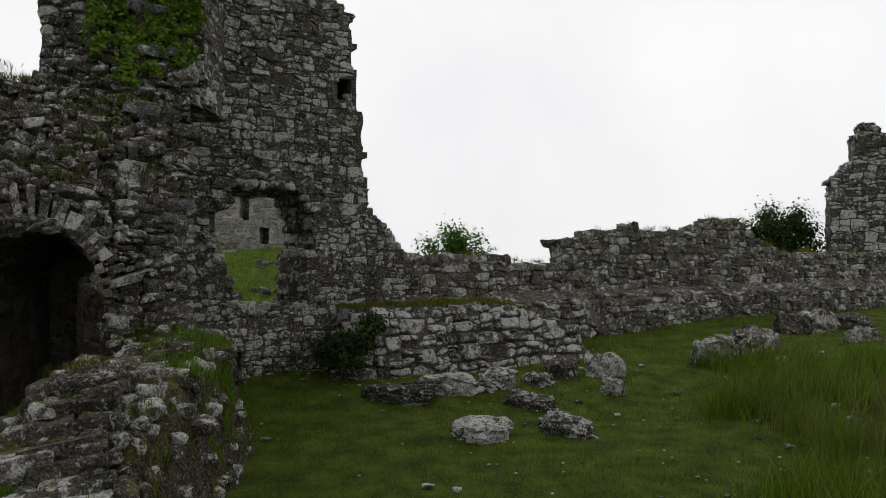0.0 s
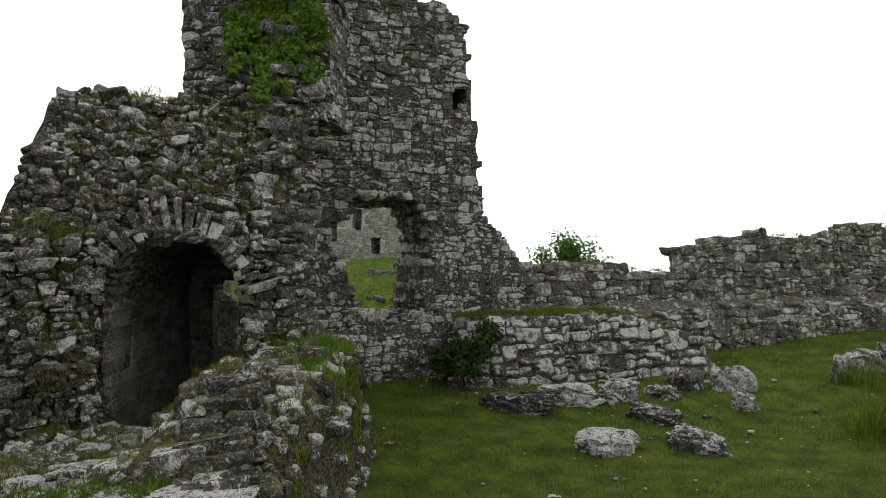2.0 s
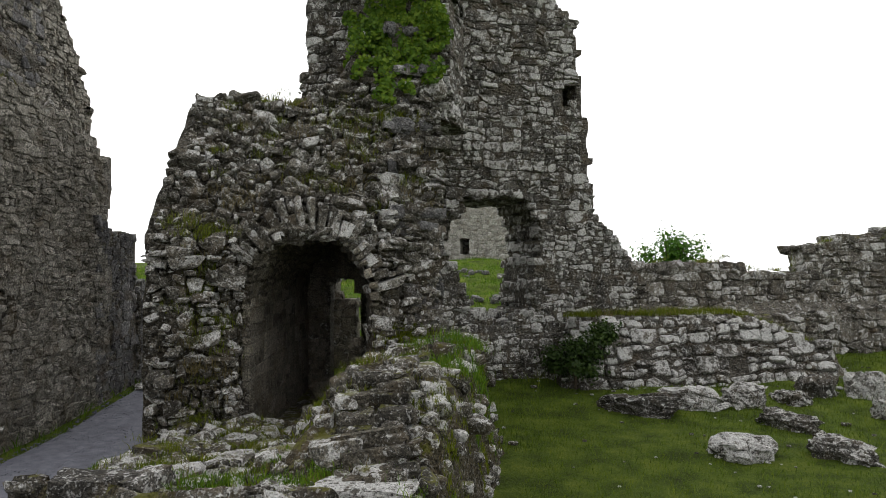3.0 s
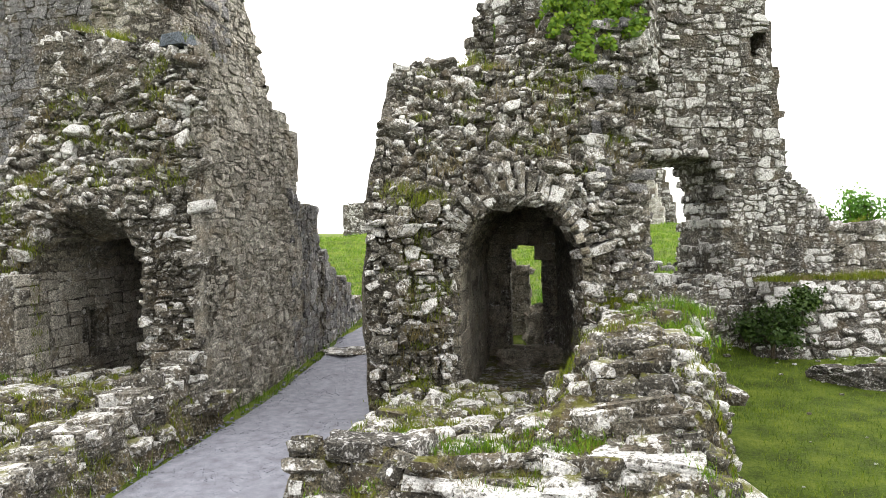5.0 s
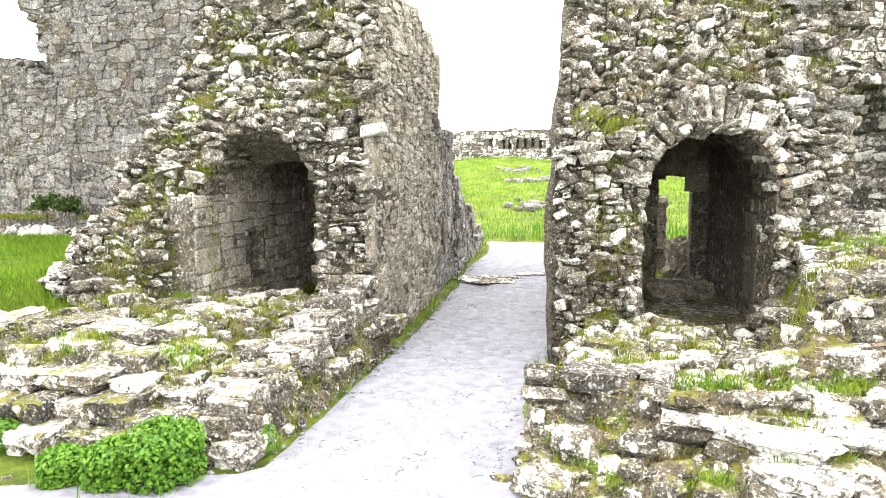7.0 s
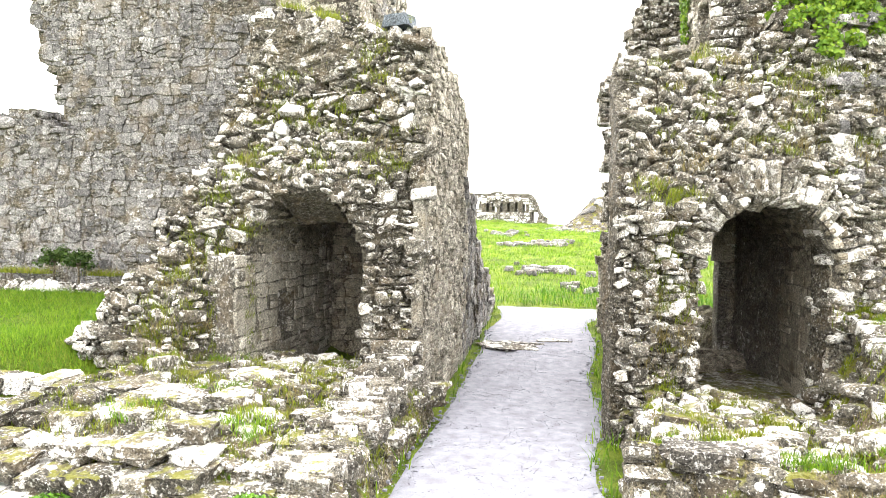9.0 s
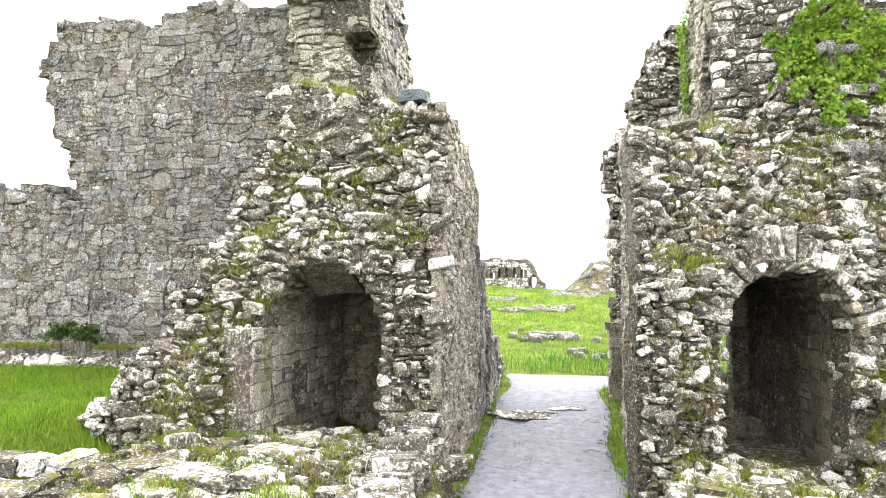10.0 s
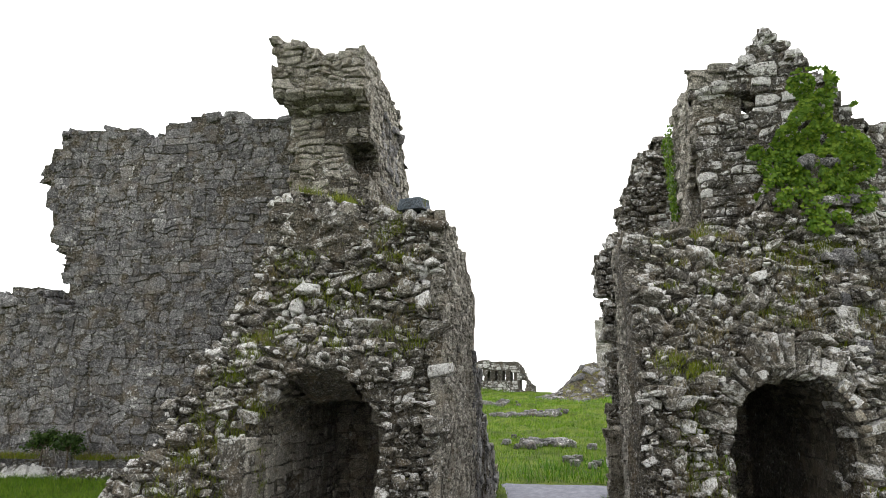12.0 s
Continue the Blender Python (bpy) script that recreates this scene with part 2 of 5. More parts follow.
def stone_shape(seed, n=2, sharp=0.72, rough=0.09, skew=0.0, bevel=0.0, backless=False):
    """Vertices and quads of an uneven block, about one unit wide; bevel: flat faces with broken edges."""
    r = random.Random(seed)
    index, verts, faces = {}, [], []
    off = Vector((r.uniform(0, 50), r.uniform(0, 50), r.uniform(0, 50)))
    taper = [r.uniform(-0.16, 0.16) for _ in range(4)]
    ticks = [-1, -1 + bevel, 1 - bevel, 1] if bevel else [2.0 * k / n - 1 for k in range(n + 1)]
    n = len(ticks) - 1
    sk = [[r.uniform(-skew, skew) for _ in range(4)] for _ in range(2)]

    def vert(i, j, k):
        if (i, j, k) not in index:
            c = Vector((ticks[i], ticks[j], ticks[k]))
            q = (c.normalized() * 1.12).lerp(c, sharp)
            if bevel:
                edge = sum(abs(v) > 0.99 for v in c)
                q = c * (1.0, 1.0, 1 - bevel * 0.30, 1 - bevel * 0.42)[edge]
            q += noise.noise_vector(q * 1.3 + off) * rough * 2.0 + noise.noise_vector(q * 3.7 + off) * rough
            a, b = (q.x + 1) / 2, (q.y + 1) / 2
            w = ((1 - a) * (1 - b), a * (1 - b), a * b, (1 - a) * b)
            q.x += sum(p * v for p, v in zip(w, sk[0]))
            q.y += sum(p * v for p, v in zip(w, sk[1]))
            q.x *= 1 + taper[0] * q.z
            q.z *= 1 + taper[2] * q.x + taper[3] * q.y
            index[(i, j, k)] = len(verts)
            verts.append(q * 0.5)
        return index[(i, j, k)]

    for axis in range(3):
        for side in (0, n):
            if backless and axis == 2 and side == 0:
                continue
            for a in range(n):
                for b in range(n):
                    ring = []
                    for da, db in ((0, 0), (1, 0), (1, 1), (0, 1)):
                        c = [0, 0, 0]
                        c[axis], c[(axis + 1) % 3], c[(axis + 2) % 3] = side, a + da, b + db
                        ring.append(vert(*c))
                    faces.append(ring if side else ring[::-1])
    return np.array([tuple(v) for v in verts]), np.array(faces)


SMALL = [stone_shape(100 + i, 3, 1.0, 0.13, 0.42, 0.34, True) for i in range(26)]
FLAT = [stone_shape(200 + i, 3, 1.0, 0.05, 0.36, 0.16, True) for i in range(26)]
WHOLE = [stone_shape(250 + i, 3, 1.0, 0.16, 0.36, 0.42) for i in range(24)]
LARGE = [stone_shape(300 + i, 7, 0.80, 0.12, 0.3) for i in range(14)]
SHARED = {}


def shared_mesh(shapes, i, mat):
    key = (id(shapes), i, mat.name)
    if key not in SHARED:
        me = bpy.data.meshes.new("stone")
        me.from_pydata([tuple(v) for v in shapes[i][0]], [], [tuple(int(k) for k in f) for f in shapes[i][1]])
        me.materials.append(mat)
        SHARED[key] = me
    return SHARED[key]


PENDING = []


def lay_stones(parent, stones, shapes, mat, near=(-5.0, 2.5, 1.5), single=110, name="stone"):
    """The stones nearest to the path's mouth become parts, the rest one joined part. Laid at the end of the file."""
    PENDING.append((parent, stones, shapes, mat, near, single, name))


def lay_now(parent, stones, shapes, mat, near, single, name):
    near = Vector(near)
    stones = sorted(stones, key=lambda m: (m.translation - near).length)
    pick = random.Random(len(stones))
    for m in stones[:single]:
        ob = new(name, shared_mesh(shapes, pick.randrange(len(shapes)), mat))
        ob.parent = parent
        ob.matrix_basis = m
    rest = stones[single:]
    if not rest:
        return
    vs, fs, base = [], [], 0
    for m in rest:
        v, f = shapes[pick.randrange(len(shapes))]
        a = np.array(m)
        vs.append(v @ a[:3, :3].T + a[:3, 3])
        fs.append(f + base)
        base += len(v)
    vs, fs = np.concatenate(vs), np.concatenate(fs)
    me = bpy.data.meshes.new("rubble")
    me.vertices.add(len(vs))
    me.vertices.foreach_set("co", vs.astype(np.float32).ravel())
    me.loops.add(fs.size)
    me.loops.foreach_set("vertex_index", fs.astype(np.int32).ravel())
    me.polygons.add(len(fs))
    me.polygons.foreach_set("loop_start", np.arange(0, fs.size, 4, dtype=np.int32))
    me.materials.append(mat)
    me.update(calc_edges=True)
    me.validate()
    ob = new("rubble", me)
    ob.parent = parent
    tagged(ob, kind="stuff")


def basis(x, y, z, at, size):
    """A pose from three axes, a place and a size along each axis."""
    m = Matrix((x * size[0], y * size[1], z * size[2])).transposed().to_4x4()
    m.translation = at
    return m


def wobble(p, s, seed=0.0):
    return noise.noise(Vector((p[0] * s + seed, p[1] * s - seed, p[2] * s + 2 * seed)))


SLAB_SIZES = [((0.51, 0.85), (0.3, 0.42), 0.6), ((0.26, 0.42), (0.2, 0.32), 4), ((0.15, 0.26), (0.12, 0.2), 55), ((0.08, 0.15), (0.06, 0.12), 300), ((0.04, 0.08), (0.04, 0.06), 400)]


def pack(us, vs, inside, sizes, r, level=0.0, grid=0.02, overlap=0.18):
    """Places for stones of falling size that hardly overlap: (u, v, width, height)."""
    nu, nv = int((us[1] - us[0]) / grid) + 2, int((vs[1] - vs[0]) / grid) + 2
    taken = np.zeros((nu, nv), bool)
    out = []
    area = (us[1] - us[0]) * (vs[1] - vs[0])
    for (w0, w1), (h0, h1), per in sizes:
        for _ in range(int(area * per)):
            w, h = r.uniform(w0, w1), r.uniform(h0, h1)
            u, v = r.uniform(us[0], us[1]), r.uniform(vs[0], vs[1])
            if level:
                v = (round(v / level) + 0.12 * math.sin(u * 1.3)) * level + h / 2 * r.choice((1, 1, -1))
            a, b = int((u - w / 2 - us[0]) / grid), int((u + w / 2 - us[0]) / grid) + 1
            c, d = int((v - h / 2 - vs[0]) / grid), int((v + h / 2 - vs[0]) / grid) + 1
            cell = taken[max(a, 0):b, max(c, 0):d]
            if not cell.size or cell.mean() > overlap or not inside(u, v) or not inside(u - 0.3 * w, v) or not inside(u + 0.3 * w, v):
                continue
            cell[:] = True
            out.append((u, v, w, h))
    return out


# masonry styles: stone width and height, relief, tilt, wander of the joints, joint width, edge round, corner loss, share of stones lost
LOOSE = (0.24, 0.125, 0.042, 0.28, 0.09, 0.009, 0.022, 0.30, 0.05)
FLUSH = (0.30, 0.15, 0.005, 0.04, 0.10, 0.001, 0.007, 0.22, 0.05)
TIGHT = (0.20, 0.10, 0.009, 0.10, 0.07, 0.002, 0.010, 0.26, 0.05)
ROUGH = (0.33, 0.17, 0.022, 0.13, 0.08, 0.006, 0.020, 0.26, 0.04)
DRESSED = (0.50, 0.26, 0.006, 0.03, 0.02, 0.004, 0.008, 0.06, 0.0)


def split(u0, u1, v0, v1, w, h, r):
    """Cuts a rectangle at random until its pieces are about the size of a stone."""
    out, todo = [], [(u0, u1, v0, v1)]
    while todo:
        a, b, c, d = todo.pop()
        k = r.choice((0.45, 0.7, 1.0, 1.0, 1.45))
        wide, tall = (b - a) / (w * k), (d - c) / (h * k)
        if wide <= 1.25 and tall <= 1.25:
            out.append((a, b, c, d))
        elif wide > tall:
            m = a + (b - a) * r.uniform(0.34, 0.66)
            todo += [(a, m, c, d), (m, b, c, d)]
        else:
            m = c + (d - c) * r.uniform(0.36, 0.64)
            todo += [(a, b, c, m), (a, b, m, d)]
    return out


FIT_FACES = [(i, (i + 1) % 8, 8 + (i + 1) % 8, 8 + i) for i in range(8)] + [(8 + i, 8 + (i + 1) % 8, 16 + (i + 1) % 8, 16 + i) for i in range(8)] + [(16 + i, 16 + (i + 1) % 8, 24) for i in range(8)]


def fitted(us, vs, inside, axes, style, r, follow):
    """Irregular stones that fill a face joint to joint, each with broken corners and a face of its own: (centre, vertices)."""
    w, h, relief, tilt, wander, joint, bevel, loss, lost = style
    bands, v = [], vs[0]
    while v < vs[1] - 0.3 * h:
        step = min(h * r.uniform(1.6, 3.2), vs[1] - v)
        bands.append((v, v + step))
        v += step
    out = []
    for c0, c1 in bands:
        for a, b, c, d in split(us[0], us[1], c0, c1, w, h, r):
            cu, cv = (a + b) / 2, (c + d) / 2
            if not inside(cu, cv) or sum(inside(cu + 0.76 * (x - cu), cv + 0.76 * (y - cv)) for x in (a, b) for y in (c, d)) < 3 or r.random() < lost:
                continue
            p, x, y, n = axes(cu, cv)
            ring = []
            for i, j in ((-1, -1), (0, -1), (1, -1), (1, 0), (1, 1), (0, 1), (-1, 1), (-1, 0)):
                qu, qv = cu + i * (b - a) / 2, cv + j * (d - c) / 2
                k = 1.0 - (r.uniform(0.0, loss) if i and j else r.uniform(-0.03, 0.07))
                du = (qu - cu) * k + wander * noise.noise(Vector((qu * 3.1, qv * 4.3, 11.0)))
                dv = (qv - cv) * k + wander * noise.noise(Vector((qu * 3.7, qv * 3.9, 37.0)))
                ring.append((du - i * joint, dv - j * joint))
            proud = r.gauss(0.25, 1.0) * relief + follow(p)
            tu, tv = r.gauss(0, tilt), r.gauss(0, tilt)
            small = min(b - a, d - c)
            e = min(bevel / small, 0.3)
            pts = [x * (du * 1.02) + y * (dv * 1.02) + n * (proud - 0.10) for du, dv in ring]
            pts += [x * du + y * dv + n * (proud - bevel * r.uniform(0.6, 1.5) + tu * du + tv * dv) for du, dv in ring]
            pts += [x * (du * (1 - 1.6 * e)) + y * (dv * (1 - 1.6 * e)) + n * (proud + tu * du + tv * dv + r.gauss(0, 0.18) * bevel) for du, dv in ring]
            pts.append(n * (proud + r.uniform(-0.3, 0.7) * bevel))
            out.append((p, pts))
    return out


FITTED = []


def lay_fitted(parent, stones, mat, single, near):
    near = Vector(near)
    stones = sorted(stones, key=lambda k: (k[0] - near).length)
    for p, pts in stones[:single]:
        ob = mesh_object("stone", pts, FIT_FACES, mat, parent)
        ob.location = p
    vs, fs = [], []
    for p, pts in stones[single:]:
        k = len(vs)
        vs.extend(p + q for q in pts)
        fs.extend(tuple(k + i for i in f) for f in FIT_FACES)
    if vs:
        tagged(mesh_object("masonry", vs, fs, mat, parent), kind="stuff")


def clad(thing, name, surf, us, vs, inside=lambda u, v: True, thick=0.5, cell=0.14, proud=0.03,
         tilt=0.10, shapes=None, mat=None, core_mat=None, rough=0.035, edge=True, skip=0.0, single=110, seed=1, core=True, sizes=None, level=None, style=None):
    """A built surface: a rough core of the given thickness behind surf(u, v), and stones in wandering courses on it."""
    shapes, mat = shapes or SMALL, mat or RUBBLE
    r = random.Random(seed)
    du, dv = 0.02, 0.02
    if style is None and sizes is None:
        style = FLUSH if shapes is FLAT or mat in (FACED, SIDE) else (ROUGH if mat is PALE else LOOSE)
    core_mat = core_mat or (MORTAR if style is LOOSE else JOINT)
    sink = 0.015 if style is None else 0.004 + 1.5 * style[2]

    def axes(u, v):
        p = surf(u, v)
        x, y = surf(u + du, v) - p, surf(u, v + dv) - p
        x.normalize()
        n = x.cross(y).normalized()
        return p, x, n.cross(x).normalized(), n

    nu, nv = max(1, round((us[1] - us[0]) / cell)), max(1, round((vs[1] - vs[0]) / cell))
    su, sv = (us[1] - us[0]) / nu, (vs[1] - vs[0]) / nv
    full = {(i, j) for i in range(nu) for j in range(nv) if inside(us[0] + (i + 0.5) * su, vs[0] + (j + 0.5) * sv)}
    stones = []
    verts, faces, index = [], [], {}

    def corner(i, j, back):
        if (i, j, back) not in index:
            p, x, y, n = axes(us[0] + i * su, vs[0] + j * sv)
            d = wobble(p, 2.2, seed) * rough * 1.6 + wobble(p, 6.5, seed) * rough
            q = p + n * (d - sink) + x * wobble(p, 3.1, seed + 3) * cell * 0.45 + y * wobble(p, 3.3, seed + 9) * cell * 0.45
            if back:
                q = q - n * (thick if thick > 0 else 0)
            index[(i, j, back)] = len(verts)
            verts.append(q)
        return index[(i, j, back)]

    for i, j in sorted(full):
        faces.append([corner(i, j, 0), corner(i + 1, j, 0), corner(i + 1, j + 1, 0), corner(i, j + 1, 0)])
        if thick <= 0:
            continue
        faces.append([corner(i, j, 1), corner(i, j + 1, 1), corner(i + 1, j + 1, 1), corner(i + 1, j, 1)])
        for di, dj, (a, b) in ((-1, 0, ((0, 1), (0, 0))), (1, 0, ((1, 0), (1, 1))), (0, -1, ((0, 0), (1, 0))), (0, 1, ((1, 1), (0, 1)))):
            if (i + di, j + dj) not in full:
                faces.append([corner(i + b[0], j + b[1], 0), corner(i + a[0], j + a[1], 0), corner(i + a[0], j + a[1], 1), corner(i + b[0], j + b[1], 1)])
                if edge is True or edge and edge(us[0] + (i + 0.5) * su, vs[0] + (j + 0.5) * sv):
                    p, x, y, n = axes(us[0] + (i + 0.5 + 0.5 * di) * su, vs[0] + (j + 0.5 + 0.5 * dj) * sv)
                    w = r.uniform(0, 0.15)
                    while w < thick:
                        step = r.uniform(0.16, 0.42)
                        s = Vector((r.uniform(0.9, 1.7) * cell * (1.3 if dj else 1.0), r.uniform(0.7, 1.15) * cell, min(step, thick - w + 0.1) * 1.05))
                        q = p - n * (w + 0.4 * step) + x * (r.uniform(-0.03, 0.05) * di) + y * (r.uniform(-0.02, 0.05) * dj)
                        t = Euler([r.gauss(0, tilt) for _ in range(3)]).to_matrix()
                        out = (x * di + y * dj).normalized()
                        stones.append(basis(t @ out.cross(n), t @ n, t @ out, q - out * 0.085, Vector((s.x if dj else s.y, s.z, r.uniform(0.1, 0.2)))))
                        w += step
    body = thing
    if core:
        body = mesh_object(name, verts, faces, core_mat, thing)
    if style:
        FITTED.append((body, fitted(us, vs, inside, axes, style, r, lambda p: wobble(p, 2.2, seed) * rough * 1.6), mat, single, (-5.0, 2.5, 1.5)))
        if sizes is None:
            sizes = [((0.16, 0.34), (0.09, 0.18), 9), ((0.08, 0.15), (0.05, 0.10), 40), ((0.04, 0.08), (0.03, 0.06), 120)] if style is LOOSE else []
        single = 30
    for cu, cv, w, h in pack(us, vs, inside, sizes, r, (0.17 if shapes is FLAT else 0.0) if level is None else level):
        if r.random() < skip:
            continue
        p, x, y, n = axes(cu, cv)
        t = Euler([r.gauss(0, tilt), r.gauss(0, tilt), r.gauss(0, tilt * 0.8)]).to_matrix()
        deep = min(0.26, r.uniform(0.5, 1.0) * w + 0.04)
        q = p + n * (r.gauss(0.5, 1.0) * proud * min(1.6, 0.5 + 3 * w) - deep * 0.5 + (0.0 if shapes is FLAT else 0.016) + wobble(p, 2.2, seed) * rough * 1.6)
        stones.append(basis(t @ x, t @ y, t @ n, q, Vector((w * 1.02, h * 1.04, deep))))
    lay_stones(body, stones, shapes, mat, single=single)
    return body


def thing(name, at, label, category, group="", kind=""):
    ob = new(name)
    ob.location = at
    tagged(ob, label, category, group, kind)
    return ob


def blades(name, roots, mat, height, width, spread=0.5, parent=None):
    """Grass or stalks: bent blades, one island each. roots: (point, scale)."""
    vs, fs = [], []
    for p, s in roots:
        h, a = height * s * rng.uniform(0.55, 1.25), rng.uniform(0, 2 * math.pi)
        lean = Vector((math.cos(a), math.sin(a), 0)) * h * rng.uniform(0.1, spread)
        b = rng.uniform(0, math.pi)
        side = Vector((math.cos(b), math.sin(b), 0)) * width * 0.5 * rng.uniform(0.7, 1.3)
        k = len(vs)
        mid = p + Vector((0, 0, h * 0.55)) + lean * 0.3
        vs += [p - side, p + side, mid + side * 0.8, mid - side * 0.8, p + Vector((0, 0, h)) + lean]
        fs += [(k, k + 1, k + 2, k + 3), (k + 3, k + 2, k + 4)]
    return mesh_object(name, vs, fs, mat, parent)


def leaves(name, points, mat, size, parent=None, lobes=True):
    """Many small leaves: (point, normal). Each is a folded kite."""
    vs, fs = [], []
    for p, nrm in points:
        s = size * rng.uniform(0.55, 1.3)
        n = (nrm + Vector((rng.gauss(0, 0.5), rng.gauss(0, 0.5), rng.gauss(0, 0.5)))).normalized()
        x = n.cross(Vector((rng.gauss(0, 1), rng.gauss(0, 1), rng.gauss(0, 1)))).normalized()
        y = n.cross(x)
        k = len(vs)
        vs += [p - y * s * 0.5, p + x * s * 0.42 + n * s * 0.1, p + y * s * 0.6, p - x * s * 0.42 + n * s * 0.1]
        fs += [(k, k + 1, k + 2), (k, k + 2, k + 3)]
    return mesh_object(name, vs, fs, mat, parent)


def smooth(a, b, x):
    t = min(1.0, max(0.0, (x - a) / (b - a)))
    return t * t * (3 - 2 * t)


# ---- plan ----
A = Vector((-0.27, 0.963, 0)).normalized()      # the way through the gate
B = Vector((A.y, -A.x, 0))                       # across it, to the right
D = Vector((0.8106, 0.5856, 0))                  # the broken front of the right tower
C = Vector((0.85, 0.527, 0)).normalized()        # the curtain wall's line
UP = Vector((0, 0, 1))
RT = Vector((-5.92, 6.42, 0))                    # gate side corner of the right tower
LT = Vector((-8.36, 6.30, 0))                    # gate side corner of the left tower


def ground_z(x, y):
    s = (x + 7.1) * A.x + (y - 6.35) * A.y
    z = 0.085 * max(0.0, s - 2.0)
    if s > 8:
        z = 0.51 + 0.078 * (s - 8) * smooth(1.0, -4.0, x)
    if s > 30:
        z = 0.51 + 0.078 * 22 * smooth(1.0, -4.0, x)
    far = math.hypot(x + 5, y - 10)
    if far > 70:
        z -= 0.03 * (far - 70)
    hill = smooth(9, 16, s)
    z += hill * (0.35 * noise.noise(Vector((x * 0.16, y * 0.16, 0))) + 0.22 * noise.noise(Vector((x * 0.55, y * 0.9, 4))) + 0.09 * noise.noise(Vector((x * 1.5, y * 2.2, 8))))
    z += 0.35 * smooth(3.0, 9.0, x) * smooth(24, 10, y) * smooth(2, 7, y)
    z += 0.95 * smooth(-10.6, -12.6, x) * smooth(12, 7, y) * smooth(-2, 2.5, y)
    gate = smooth(1.6, 0.9, abs((x + 7.1) * B.x + (y - 6.35) * B.y))
    z += (1 - gate) * 0.05 * noise.noise(Vector((x * 0.7, y * 0.7, 1)))
    return z


def on_ground(x, y, dz=0.0):
    return Vector((x, y, ground_z(x, y) + dz))


def ground_sheet():
    def steps(lo, hi, a, b, fine):
        out, q, w = [], a, fine
        while q < b:
            out.append(q)
            q += fine
        right, w = [b], fine
        while right[-1] < hi:
            w *= 1.22
            right.append(right[-1] + w)
        left, w = [], fine
        q = a
        while q > lo:
            w *= 1.22
            q -= w
            left.append(q)
        return left[::-1] + out + right
    xs, ys = steps(-1200, 1200, -18, 18, 0.3), steps(-300, 1800, -1, 34, 0.3)
    verts = [(x, y, ground_z(x, y)) for y in ys for x in xs]
    w = len(xs)
    faces = [(j * w + i, j * w + i + 1, (j + 1) * w + i + 1, (j + 1) * w + i) for j in range(len(ys) - 1) for i in range(w - 1)]
    ob = mesh_object("ground", verts, faces, TURF, None, True)
    return tagged(ob, "uneven green turf of a castle hill", "ground", kind="structure")


def path_edges(s):
    """Left and right border of the gravel, across the gate's axis, at s along it."""
    left = -1.02 - 0.05 * smooth(0, 3, s) + 0.1 * math.sin(s * 2.1) * smooth(3, 6, s)
    right = 1.02 + 0.08 * math.sin(s * 1.7)
    left -= 3.5 * smooth(-3.2, -4.6, s)
    right += 0.35 * smooth(-1.5, -3, s) + 2.5 * smooth(-3.2, -6, s)
    return left - 0.15 * smooth(6, 9, s), right + 1.6 * smooth(6.3, 9, s)


def gravel_path():
    verts, faces, n = [], [], 16
    ss = [-14 + 0.2 * i for i in range(int(22.2 / 0.2))]
    for s in ss:
        lo, hi = path_edges(s)
        for k in range(n + 1):
            q = lo + (hi - lo) * k / n + (0.06 * noise.noise(Vector((s * 2.5, k, 3))) if k in (0, n) else 0)
            p = Vector((-7.1, 6.35, 0)) + A * s + B * q
            e = min(k, n - k)
            verts.append((p.x, p.y, ground_z(p.x, p.y) + (0.03 if e else -0.03) + 0.012 * noise.noise(Vector((p.x * 3, p.y * 3, 0)))))
    for j in range(len(ss) - 1):
        for k in range(n):
            a = j * (n + 1) + k
            faces.append((a, a + 1, a + n + 2, a + n + 1))
    ob = mesh_object("path", verts, faces, GRAVEL, None, True)
    return tagged(ob, "pale grey gravel path climbing through the gate", "path", kind="structure")


ground_sheet()
gravel_path()


# ---- right gate tower ----
def plane(p0, along, inward=None, lean=None):
    """A wall face from p0 along a direction; lean(u, z) sets it back from the viewer."""
    n = inward or Vector((-along.y, along.x, 0))

    def surf(u, z):
        return p0 + along * u + n * (lean(u, z) if lean else 0) + UP * z
    return surf


def right_lean(u, z):
    return max(0.0, z - 2.75) * (0.80 - 0.15 * u) + 0.06 * noise.noise(Vector((u * 1.3, z * 1.3, 7)))


ARCH_U, ARCH_HALF, ARCH_SPRING, ARCH_TOP = 1.75, 0.79, 1.85, 2.78


def in_arch(u, z):
    du = abs(u - ARCH_U)
    if du > ARCH_HALF:
        return False
    if z < ARCH_SPRING:
        return True
    return z < ARCH_SPRING + (ARCH_TOP - ARCH_SPRING) * math.sqrt(max(0.0, 1 - (du / ARCH_HALF) ** 2))


